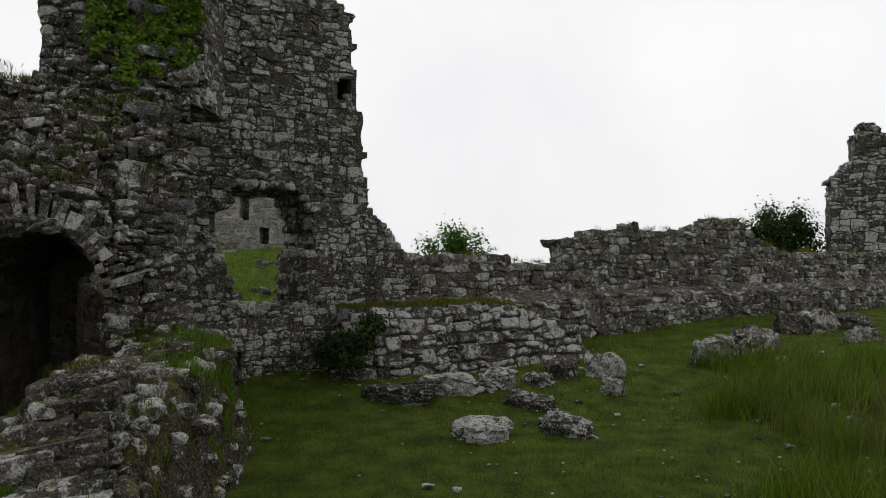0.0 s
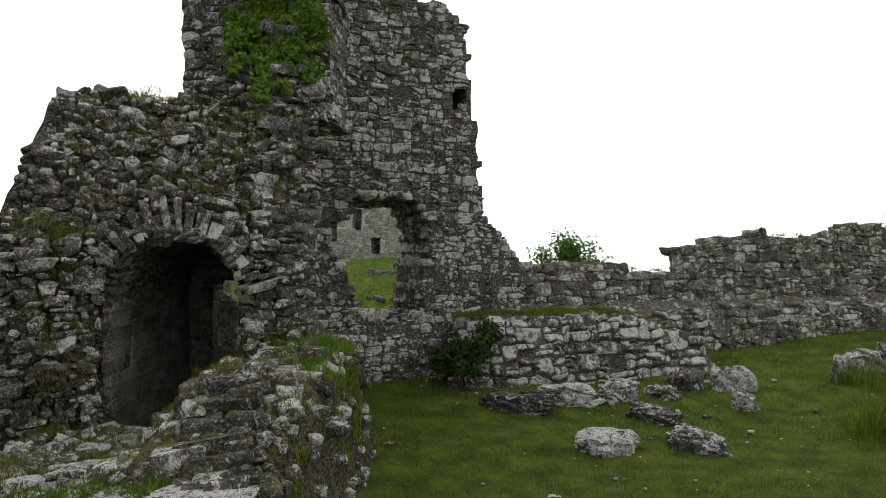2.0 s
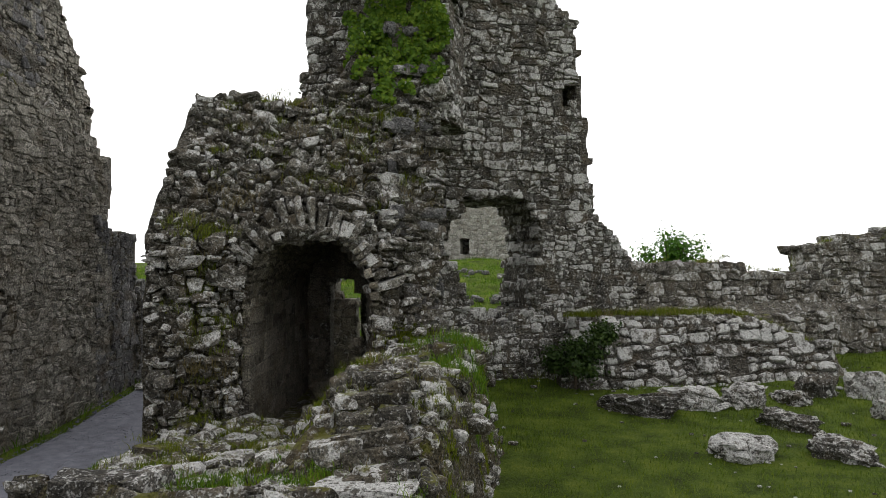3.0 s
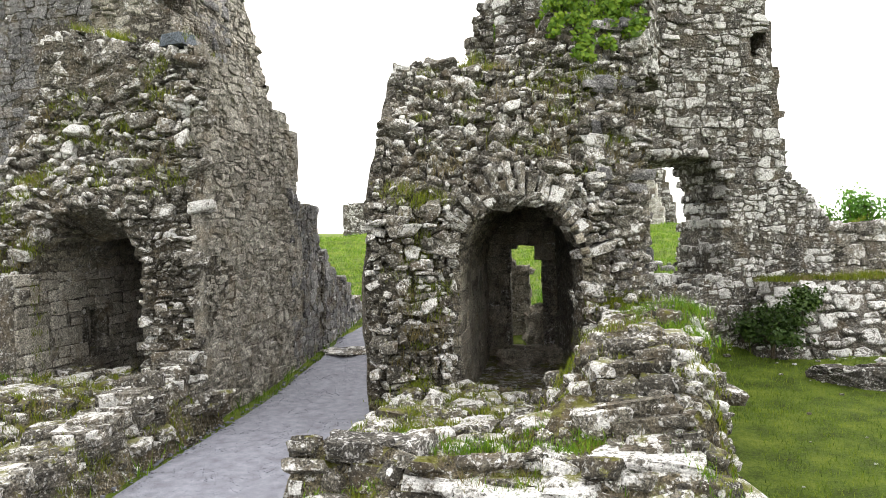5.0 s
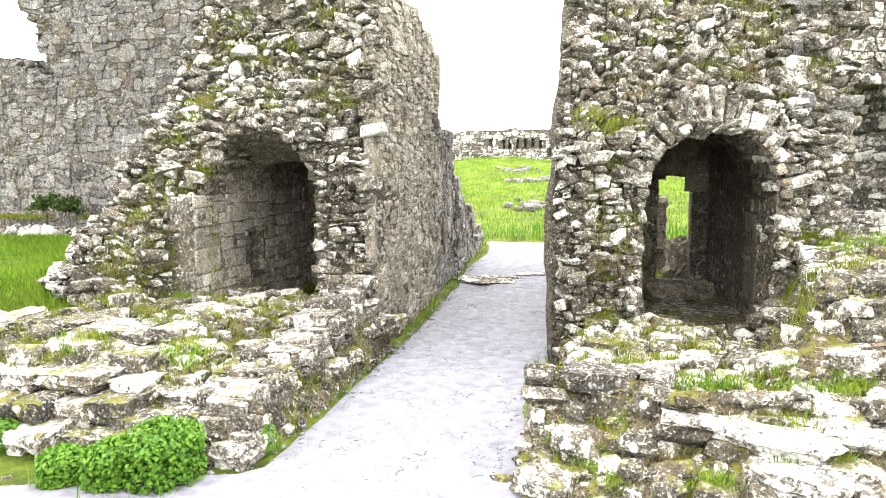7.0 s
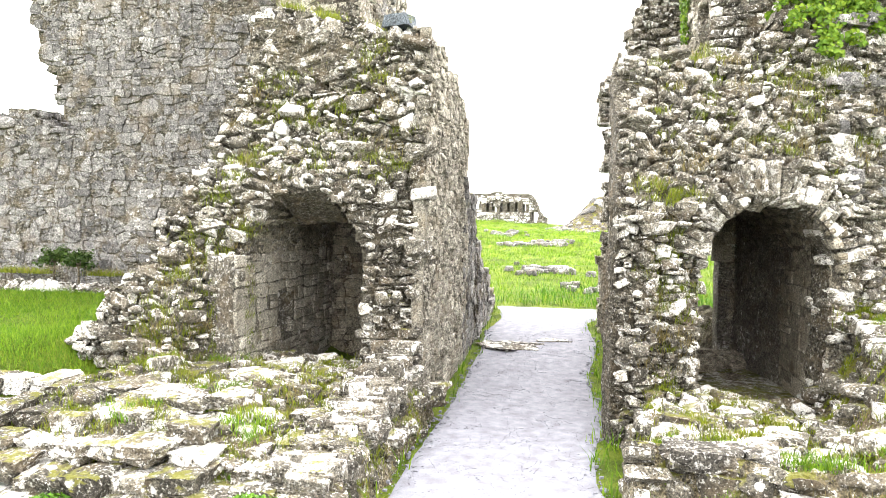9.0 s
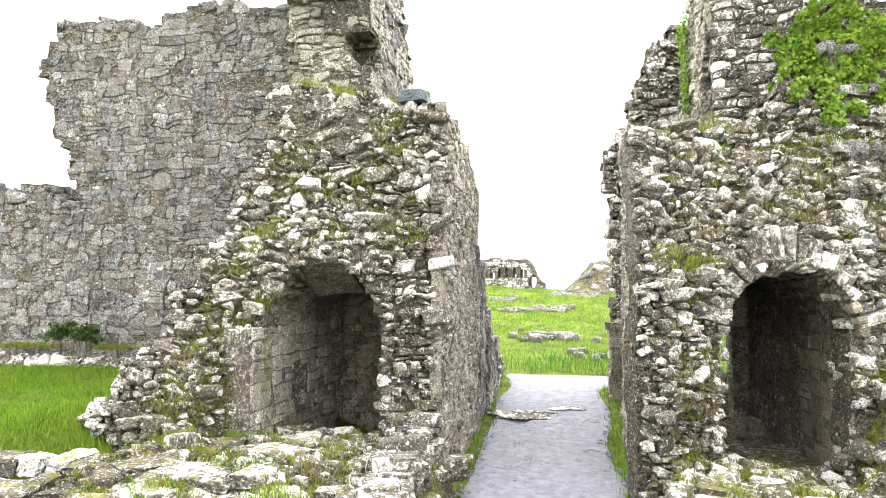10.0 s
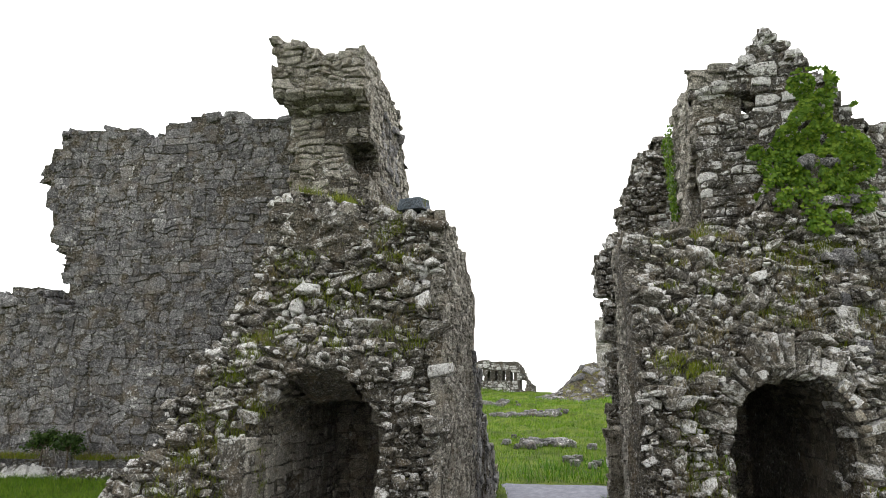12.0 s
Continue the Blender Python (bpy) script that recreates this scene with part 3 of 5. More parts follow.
def right_tower():
    t = thing("gate_tower", (-4.6, 9.0, 0), "ruined grey rubble gate tower with an arched chamber and ivy", "tower", "gate towers")
    t.location = (0, 0, 0)
    inside = lambda u, z: (not in_arch(u, z) and z < 4.62 + 0.12 * math.sin(u * 4) + 0.35 * smooth(1.4, 2.2, u) + 0.9 * smooth(1.9, 2.5, u) and u > -0.06 + 0.03 * math.sin(z * 5))
    clad(t, "front_wall", plane(RT, D, A, right_lean), (-0.08, 3.42), (-0.15, 5.9), inside, 0.28, 0.10, 0.05, 0.2, rough=0.05, single=260, seed=11, edge=lambda u, z: 0.4 < u < 3.2 and not (abs(u - ARCH_U) < 1.1 and ARCH_SPRING - 0.2 < z < ARCH_TOP + 0.4))
    # voussoirs round the arch
    st, r = [], random.Random(5)
    face = plane(RT, D, A, right_lean)
    for k in range(23):
        a = math.pi * (0.06 + 0.88 * (k + 0.5 + r.uniform(-0.35, 0.35)) / 23)
        size = r.uniform(0.20, 0.46)
        rad = size / 1.8 + r.uniform(0.0, 0.04)
        c = Vector((math.cos(a), math.sin(a)))
        u = ARCH_U + c.x * (ARCH_HALF + rad * 0.9)
        z = ARCH_SPRING + c.y * (ARCH_TOP - ARCH_SPRING + rad * 0.9)
        out = (D * c.x + UP * c.y).normalized()
        nn = D.cross(UP)
        st.append(basis(out, out.cross(nn) * -1, nn, face(u, z) + nn * (-0.09 + r.uniform(-0.04, 0.05)), Vector((size, r.uniform(0.07, 0.13), 0.4))))
    lay_stones(t, st, FLAT, RUBBLE, single=40, name="voussoir")
    # gate side and outer side
    clad(t, "gate_side_wall", plane(RT + A * 3.7, -A), (0, 3.68), (-0.1, 5.0), lambda u, z: z < 4.65 + 0.15 * math.sin(3 * u) and (3.7 - u) > max(0, z - 2.75) * 0.80 + 0.16, 0.3, 0.12, proud=0.02, tilt=0.06, shapes=FLAT, mat=SIDE, single=80, seed=12, style=TIGHT, rough=0.025, edge=lambda u, z: u < 2.0)
    clad(t, "outer_side_wall", plane(RT + D * 3.42, Vector((-0.45, 0.893, 0))), (0, 3.6), (-0.2, 5.7), lambda u, z: z < 5.7 - 0.1 * u and u > max(0, z - 2.75) * 0.3, 0.5, 0.2, 0.03, 0.08, mat=FACED, single=20, seed=13)
    # rubble top behind the sloping front
    def top(u, v):
        p = RT + D * u + A * (1.15 + v)
        return p + UP * (4.55 + 0.25 * smooth(1.4, 2.4, u) + 0.12 * v + 0.08 * noise.noise(p * 1.5))
    clad(t, "wall_top", top, (0.0, 3.25), (0.2, 2.4), lambda u, v: True, 0.3, 0.2, 0.05, 0.2, style=ROUGH, seed=14, single=40, edge=False)
    # chamber behind the arch
    mid = RT + D * ARCH_U
    w = 0.74
    for s, name in ((-1, "chamber_wall"), (1, "chamber_wall")):
        p0 = mid + B * (s * w)
        start = 0.75 + 0.25 * s
        if s < 0:
            clad(t, name, plane(p0 + A * 0.1, A), (0, 3.7), (-0.1, 2.15), lambda u, z: True, 0.3, 0.25, 0.012, 0.03, FLAT, INNER, style=DRESSED, rough=0.012, seed=15, single=20, edge=False)
        else:
            clad(t, name, plane(p0 + A * 3.8, -A), (0, 3.5), (-0.1, 2.15), lambda u, z: True, 0.3, 0.25, 0.012, 0.03, FLAT, INNER, style=DRESSED, rough=0.012, seed=16, single=20, edge=False)
    def vault(u, v):
        a = math.pi * v / 2.1
        return mid + A * (0.12 + u) + B * (-w * math.cos(a)) + UP * (ARCH_SPRING + 0.95 * math.sin(a))
    clad(t, "vault", vault, (-0.1, 3.7), (0.0, 2.1), lambda u, v: True, -1, 0.2, 0.02, 0.06, SMALL, INNER, style=TIGHT, rough=0.015, seed=17, single=10, edge=False)
    clad(t, "chamber_back", plane(mid + A * 3.75 - B * 0.9, B), (0, 1.8), (-0.1, 2.9), lambda u, z: not (0.57 < u < 1.11 and 0.3 < z < 2.12 - 0.5 * max(0.0, abs(u - 0.84) - 0.12)), 0.45, 0.06, 0.015, 0.03, FLAT, INNER, style=DRESSED, rough=0.01, edge=False, seed=18, single=20)
    clad(t, "rear_stub", plane(mid + A * 5.4 - B * 1.7, B), (0, 1.6), (-0.1, 1.8), lambda u, z: z < 1.72 + 0.06 * math.sin(u * 7), 0.5, 0.16, shapes=FLAT, mat=INNER, seed=23, single=20)
    # upper wall, set back on the ledge, with a dark slot and a slit in its gate side
    base = Vector((-5.42, 9.2, 0))
    def outline(u, z):
        top = float(np.interp(u, (0, 0.4, 0.85, 1.0, 1.2, 1.35, 1.8, 1.95, 2.3), (7.0, 7.25, 7.55, 7.95, 7.9, 7.55, 7.0, 6.6, 6.2))) + 0.05 * math.sin(u * 14)
        hole = 0.06 < u < 0.86 and 6.64 < z < 7.06 - 0.35 * abs(u - 0.5)
        return z < top and not hole
    clad(t, "upper_wall", plane(base, Vector((1, 0.03, 0)).normalized()), (0, 2.2), (4.4, 8.3), outline, 0.9, 0.12, 0.03, 0.08, mat=PALE, seed=19, single=150, style=ROUGH, rough=0.05, edge=lambda u, z: z > 7.0 or u > 1.2)
    def side(u, z):
        slit = 1.75 + 0.5 * smooth(5.6, 6.3, z) < u < 2.62 and 5.0 < z < 6.25
        return z < 7.4 - 0.3 * smooth(1.4, 0.2, u) + 0.07 * math.sin(u * 8) and not slit
    clad(t, "upper_side_wall", plane(base + A * 2.8, -A), (0, 2.75), (4.4, 7.6), side, 0.7, 0.12, seed=20, single=60, mat=SIDE, style=TIGHT, rough=0.03, tilt=0.12, edge=lambda u, z: z > 6.6)
    clad(t, "rear_wall", plane(RT + A * 6.3, B), (-0.12, 2.1), (-0.1, 8.0), lambda u, z: (u < 1.1 or z > 3.2) and z < float(np.interp(u, (0.0, 0.35, 0.66, 1.0, 1.4), (5.2, 5.9, 6.9, 7.5, 7.7))) + 0.08 * math.sin(u * 16) and u > (-0.1 if 4.5 < z < 5.2 else 0.04 + 0.05 * math.sin(z * 6)), 0.7, 0.13, seed=22, single=30)
    return t


# ---- left gate tower ----
def left_lean(q, z):
    return max(0.0, z - 2.8) * (0.13 + 0.17 * smooth(0.2, 1.4, q)) - 0.25 * smooth(0.1, 0.7, q) * smooth(3.6, 2.6, z) - 0.75 * smooth(2.15, 2.9, q) * smooth(3.0, 1.0, z) + 0.05 * noise.noise(Vector((q * 1.2, z * 1.2, 2)))


LEFT_U, LEFT_HALF, LEFT_SPRING, LEFT_TOP = 1.47, 0.80, 1.75, 2.82


def in_left_arch(u, z):
    du = abs(u - LEFT_U)
    if du > LEFT_HALF:
        return False
    return z < LEFT_SPRING or z < LEFT_SPRING + (LEFT_TOP - LEFT_SPRING) * math.sqrt(max(0.0, 1 - (du / LEFT_HALF) ** 2))


def left_tower():
    t = thing("gate_tower", (0, 0, 0), "ruined grey rubble gate tower with a broken arched chamber", "tower", "gate towers")
    def face(u, z):
        return LT - B * (4.2 - u) + A * left_lean(4.2 - u, z) + UP * z
    def inside(u, z):
        q = 4.2 - u
        top = 4.78 + 0.28 * q + 0.08 * math.sin(q * 7)
        edge = 4.1 - 0.85 * smooth(0.6, 2.4, z) - 0.32 * max(0, z - 2.4) + 0.06 * math.sin(z * 9)
        return not in_left_arch(q, z) and z < top and q < edge
    clad(t, "front_wall", face, (0, 4.2), (-0.1, 5.9), inside, 0.75, 0.10, 0.05, 0.2, rough=0.05, seed=31, single=260, edge=lambda u, z: u < 3.95 and not (abs(4.2 - u - LEFT_U) < 1.0 and LEFT_SPRING - 0.2 < z < LEFT_TOP + 0.3))
    clad(t, "gate_side_wall", plane(LT + B * 0.035, A), (0, 3.45), (-0.15, 4.9), lambda u, z: z < float(np.interp(u, (0, 1.5, 2.4, 3.2), (4.8, 4.75, 4.5, 4.2))) + 0.06 * math.sin(7 * u) and u > max(0, z - 2.8) * 0.13 + 0.03 and u < 3.42 - 0.4 * math.exp(-((z - 2.85) / 0.3) ** 2), 0.14, 0.12, proud=-0.006, tilt=0.04, mat=SIDE, core_mat=SIDE, seed=32, single=120, style=TIGHT, rough=0.02, edge=lambda u, z: u > 1.0)
    clad(t, "gate_jamb_wall", plane(LT + A * 2.9 + B * 0.03, A), (0, 1.65), (-0.1, 3.3), lambda u, z: z < 3.05 - 0.12 * u + 0.1 * math.sin(7 * u) and u < 1.6 - 0.2 * smooth(1.2, 2.4, z), 0.8, 0.18, proud=0.03, tilt=0.08, shapes=FLAT, mat=FACED, seed=33, single=40)
    clad(t, "broken_jamb", plane(LT + A * 4.5 + B * 0.06, A), (0, 2.8), (-0.1, 2.2), lambda u, z: z < 2.05 - 0.55 * u + 0.15 * math.sin(6 * u), 0.7, 0.18, proud=0.04, tilt=0.12, shapes=FLAT, mat=FACED, seed=34, single=40)
    def top(u, v):
        p = LT - B * (3.5 - u) + A * (0.5 + v)
        return p + UP * (4.66 + 0.26 * (3.5 - u) + 0.10 * noise.noise(p * 1.5))
    clad(t, "wall_top", top, (1.0, 3.3), (0.0, 2.0), lambda u, v: True, 0.6, 0.2, 0.06, 0.25, seed=35, single=60)
    mid = LT - B * LEFT_U
    w = 0.74
    clad(t, "chamber_wall", plane(mid - B * w - A * 0.55, A), (0, 3.6), (-0.1, 2.0), lambda u, z: not (1.38 < u < 1.78 and 0.80 < z < 1.38), 0.35, 0.06, 0.012, 0.03, FLAT, SIDE, RUBBLE, style=(0.36, 0.2, 0.012, 0.05, 0.03, 0.006, 0.014, 0.14, 0.0), rough=0.006, edge=False, seed=36, single=50)
    clad(t, "chamber_wall", plane(mid + B * w + A * 2.9, -A), (0, 2.8), (-0.1, 2.0), lambda u, z: True, 0.3, 0.25, 0.012, 0.03, FLAT, INNER, seed=37, single=10, edge=False)
    clad(t, "niche_back", plane(mid - B * (w + 0.27) - A * 0.55, A), (1.2, 1.95), (0.6, 1.5), lambda u, z: True, 0.1, 0.2, mat=SIDE, core_mat=SIDE, seed=44, sizes=[], edge=False)
    def vault(u, v):
        a = math.pi * v / 2.1
        return mid + A * (0.05 + u) + B * (-w * 1.04 * math.cos(a)) + UP * (LEFT_SPRING + 1.07 * math.sin(a))
    clad(t, "vault", vault, (-0.1, 2.9), (0.0, 2.1), lambda u, v: True, -1, 0.2, 0.02, 0.06, SMALL, INNER, style=TIGHT, rough=0.02, seed=38, single=10, edge=False)
    clad(t, "chamber_back", plane(mid + A * 2.85 - B * 0.9, B), (0, 1.8), (-0.1, 2.8), lambda u, z: True, 0.4, 0.2, 0.015, 0.03, FLAT, INNER, seed=39, single=10)
    # turret, a stump of the upper storey with a corbelled underside
    corner = Vector((-10.48, 8.0, 0))
    def stump(u, z):
        return corner - B * (1.95 - u) + A * (0.0 - 0.5 * smooth(7.15, 7.45, z)) + UP * z
    clad(t, "turret_front", stump, (0, 1.95), (4.5, 8.7), lambda u, z: z < 8.4 - 0.28 * smooth(0.7, 1.0, u) + 0.08 * math.sin(u * 8) and u > 0.54 - 0.17 * smooth(7.2, 7.45, z) + 0.05 * math.sin(z * 8) and not (u > 1.5 + 0.3 * abs(z - 6.45) and 6.02 < z < 6.72), 1.0, 0.09, 0.03, 0.08, mat=SIDE, style=ROUGH, seed=40, single=60, edge=lambda u, z: z > 7.2 or u < 0.8)
    clad(t, "turret_side", plane(corner, A), (0, 3.7), (4.5, 8.5), lambda u, z: z < 8.2 - 0.1 * u + 0.06 * math.sin(7 * u) and u < float(np.interp(z, (4.5, 5.5, 6.4, 7.1, 8.0), (4.1, 3.9, 3.2, 2.7, 2.0))) + 0.06 * math.sin(z * 8) and not (u < 0.6 - 0.4 * abs(z - 6.4) and 6.02 < z < 6.72), 0.8, 0.12, 0.03, 0.08, mat=SIDE, style=TIGHT, rough=0.02, seed=41, single=30, edge=lambda u, z: u > 0.9)
    # tall inner wall beyond the tower
    wall0 = Vector((-17.6, 6.75, 0))
    def outline(u, z):
        top = float(np.interp(u, (0.4, 0.75, 2.0, 2.75, 3.1, 4.0, 5.2, 8), (6.9, 7.4, 7.6, 7.15, 7.58, 7.63, 7.5, 7.4))) + 0.04 * math.sin(u * 9)
        if z < 4.1:
            return True
        low = 4.33 - 0.3 * smooth(0.6, 1.1, u) + 0.08 * math.sin(u * 5)
        left = float(np.interp(z, (4.1, 4.8, 5.7, 6.6, 7.4), (1.4, 1.05, 0.78, 0.46, 0.74))) + 0.05 * math.sin(z * 9)
        return z < top and u > left or z < low
    clad(t, "inner_wall", plane(wall0, B), (-4.5, 7.2), (0.3, 8.2), outline, 1.1, 0.17, 0.008, 0.05, SMALL, FACED, JOINT, seed=42, single=220, rough=0.03, style=FLUSH)
    clad(t, "footing", lambda u, v: wall0 + B * u - A * (0.55 - 0.5 * v) + UP * (0.7 + 0.55 * v), (-4, 5.2), (0, 0.95), lambda u, v: True, 0.3, 0.2, 0.03, 0.08, mat=PALE, seed=43, single=30)
    return t


RIGHT = right_tower()
LEFT = left_tower()


# ---- tall wall with a breach, and the curtain wall ----
W2 = Vector((-2.8, 12.6, 0))


def breach_wall():
    t = thing("breached_tower", (0, 0, 0), "tall square grey stone tower wall with a ragged breach", "tower")
    def breach(u, z):
        z += 0.08 * noise.noise(Vector((u * 4, z * 4, 0)))
        left = float(np.interp(z, (1.4, 1.55, 2.7, 3.1, 3.4), (-0.6, -0.9, -1.42, -1.36, -1.0)))
        right = float(np.interp(z, (1.35, 1.5, 2.4, 2.9, 3.45), (-0.1, 0.26, 0.38, 0.55, 0.3)))
        return 1.25 < z < 3.62 and left < u < right
    def outline(u, z):
        right = float(np.interp(z, (0, 2.4, 3.0, 3.3, 4.6, 5.5, 6.7, 7.2), (2.4, 2.4, 1.95, 1.61, 1.49, 1.38, 1.29, 1.19))) + 0.03 * math.sin(z * 9)
        holes = (abs(u + 1.41) < 0.19 and abs(z - 5.55) < 0.22) or (abs(u - 1.13) < 0.17 and abs(z - 5.62) < 0.2) or (abs(u + 1.04) < 0.12 and abs(z - 0.48) < 0.2)
        top = 7.5 - 0.12 * u - 0.35 * math.exp(-((u + 1.08) / 0.2) ** 4) - 0.3 * smooth(0.8, 1.3, u) + 0.05 * math.sin(u * 11)
        return not breach(u, z) and not holes and z < top and u < right
    clad(t, "front_wall", plane(W2, C, None, lambda u, z: 0.02 * z - 0.12 * smooth(1.2, 0.9, z)), (-1.85, 2.4), (-0.1, 8.0), outline, 1.6, 0.10, 0.018, 0.05, SMALL, PALE, seed=51, single=250, style=(0.29, 0.15, 0.012, 0.08, 0.08, 0.003, 0.014, 0.26, 0.04), rough=0.02, edge=lambda u, z: z < 3.8 or z > 6.9)
    return t


def curtain_top(u):
    z = float(np.interp(u, (0, 0.55, 0.95, 1.5, 3.5, 4.5, 5.3, 5.36, 6.6, 8, 9.8, 10.6, 12.3, 12.7, 14.3, 20, 30), (3.0, 2.96, 2.5, 2.34, 2.36, 2.12, 2.05, 2.71, 2.86, 3.0, 2.97, 3.22, 3.33, 3.0, 2.34, 2.32, 2.2)))
    return z + 0.06 * math.sin(u * 4.1) + 0.05 * math.sin(u * 9.7)


def curtain_wall():
    t = thing("curtain_wall", (0, 0, 0), "low broken curtain wall of lichened grey stone", "wall")
    p0 = W2 + C * 1.5
    clad(t, "wall_face", plane(p0, C, None, lambda u, z: 0.12 * z - 0.35 * smooth(1.5, 1.2, z)), (0, 30), (-0.3, 4.2), lambda u, z: z < curtain_top(u), 0.5, 0.2, 0.03, 0.07, shapes=SMALL, mat=RUBBLE, seed=61, single=260, style=ROUGH)
    return t


breach_wall()
CURTAIN = curtain_wall()


# ---- rubble mounds in front of the towers ----
def right_mound_z(x, y):
    f = smooth(3.1, 4.5, y + 0.12 * math.sin(x * 3))
    z = 0.10 + 0.60 * f
    z += 0.60 * smooth(-4.0, -3.3, x) * smooth(4.2, 6.2, y) - 0.26 * math.exp(-((x + 4.15) / 0.6) ** 2 - ((y - 7.2) / 0.8) ** 2)
    z += 0.22 * smooth(-3.9, -3.4, x) * smooth(7.0, 7.6, y)
    z += 0.28 * math.exp(-((x + 3.0) / 0.6) ** 2 - ((y - 5.9) / 0.8) ** 2)
    z *= smooth(-5.45 - 0.19 * (y - 4), -5.05 - 0.19 * (y - 4), x) * smooth(-1.95, -2.35, x + 0.12 * (y - 5.5))
    return z - 0.10 + 0.07 * noise.noise(Vector((x * 1.7, y * 1.7, 5))) + 0.04 * noise.noise(Vector((x * 5, y * 5, 5)))


def left_mound_z(x, y):
    front = (x + 7.33) * A.x + (y - 2.84) * A.y
    side = (x + 7.2) * B.x + (y - 2.7) * B.y
    z = 0.2 + 0.68 * smooth(0.0, 1.0, front + 0.1 * math.sin(x * 3))
    z -= 0.14 + 0.26 * smooth(-1.4, -0.2, side)
    z += 0.9 * smooth(-2.4, -3.6, side) * smooth(0.8, 2.6, front)
    z *= smooth(0.12, -0.12, side) * smooth(-4.6, -3.4, side - 0.35 * front) * smooth(-0.25, 0.2, front)
    return z - 0.1 + 0.10 * noise.noise(Vector((x * 1.7, y * 1.7, 9))) + 0.05 * noise.noise(Vector((x * 5, y * 5, 5)))


def heap(t, surf, xs, ys, inside, sizes, r, mat, along, single=260, lift=0.0):
    """Bedded stones: flat lying blocks that follow the slope in steps."""
    stones, big = [], []
    for x, y, w, h in pack(xs, ys, inside, sizes, r, overlap=0.16):
        p = surf(x, y)
        a = along + r.gauss(0, 0.2 if w > 0.3 else 0.8)
        u = Vector((math.cos(a), math.sin(a), r.gauss(0, 0.06))).normalized()
        lie = 0.08 if w > 0.3 else 0.28
        up = Vector((r.gauss(0, lie), r.gauss(0, lie), 1)).normalized()
        f = up.cross(u).normalized()
        up = u.cross(f)
        tall = r.uniform(0.35, 0.62) * h + 0.05
        m = basis(u, f, up, p + UP * (lift - tall * r.uniform(0.0, 0.25)), Vector((w, h * 1.1, tall)))
        (big if w > 0.5 else stones).append(m)
    lay_stones(t, big, LARGE, mat, single=60, name="slab")
    lay_stones(t, stones, WHOLE, mat, single=single)


def mound(name, label, height, xs, ys, inside, seed, along):
    t = thing(name, (0, 0, 0), label, "rubble mound", "rubble mounds")
    surf = lambda x, y: Vector((x, y, height(x, y)))
    clad(t, "fill", surf, xs, ys, inside, -1, 0.10, mat=TALUS, core_mat=TALUS, rough=0.04, edge=False, seed=seed, sizes=[])
    heap(t, surf, xs, ys, lambda x, y: inside(x, y) and height(x, y) > ground_z(x, y) - 0.03, SLAB_SIZES[1:], random.Random(seed), HEAP, along)
    heap(t, surf, xs, ys, lambda x, y: inside(x, y) and height(x, y) > ground_z(x, y) - 0.03 and x < -6.5, SLAB_SIZES[:1], random.Random(seed + 5), HEAP, along, lift=0.03)
    return t, surf


right_heap, right_surf = mound("rubble_mound", "mossy heap of lichened stones below an arched tower", right_mound_z, (-6.1, -1.6), (2.9, 8.6),
                               lambda x, y: (Vector((x, y, 0)) - RT).dot(Vector((D.y, -D.x, 0))) > -0.1, 71, 0.15)
left_heap, left_surf = mound("rubble_mound", "stepped heap of pale lichened stones below a tower", left_mound_z, (-12.6, -7.0), (0.9, 7.0),
                             lambda x, y: (Vector((x, y, 0)) - LT).dot(A) < 0.2, 72, 0.28)

clad(right_heap, "side_face", plane(Vector((-2.28, 4.0, 0)), Vector((-0.13, 0.9915, 0)), None, lambda u, z: 0.16 * z - 0.18 * smooth(2.2, 0.6, u)), (-0.3, 4.2), (-0.2, 1.6),
     lambda u, z: z < right_mound_z(-2.75 - 0.13 * u, 4.0 + u) + 0.06, 0.5, 0.12, mat=HEAP, seed=74, single=120, proud=0.04, tilt=0.12)
clad(right_heap, "front_face", plane(Vector((-5.25, 3.62, 0)), Vector((0.995, 0.10, 0)), None, lambda u, z: 0.75 * z + 0.1 * math.sin(u * 4)), (0, 3.1), (-0.1, 0.75), lambda u, z: True, 0.3, 0.12,
     mat=HEAP, core_mat=TALUS, seed=75, single=120, proud=0.06, tilt=0.1, sizes=[((0.2, 0.36), (0.11, 0.18), 22), ((0.1, 0.2), (0.06, 0.11), 150)])
# low kerb wall beside the path
kerb = thing("kerb_wall", (0, 0, 0), "low stepped wall of squared stones beside the path", "wall")
K0 = Vector((-7.3, 3.0, 0))
KD = (LT - K0).normalized()
clad(kerb, "wall_face", plane(K0, KD), (0, 3.45), (-0.1, 1.1), lambda u, z: z < 0.36 + 0.16 * u + 0.06 * math.sin(u * 6), 0.4, 0.12, 0.02, 0.04, FLAT, RUBBLE, seed=73, single=80, style=ROUGH)

SLABS = [stone_shape(350 + i, 8, 0.88, 0.10, 0.3) for i in range(16)]


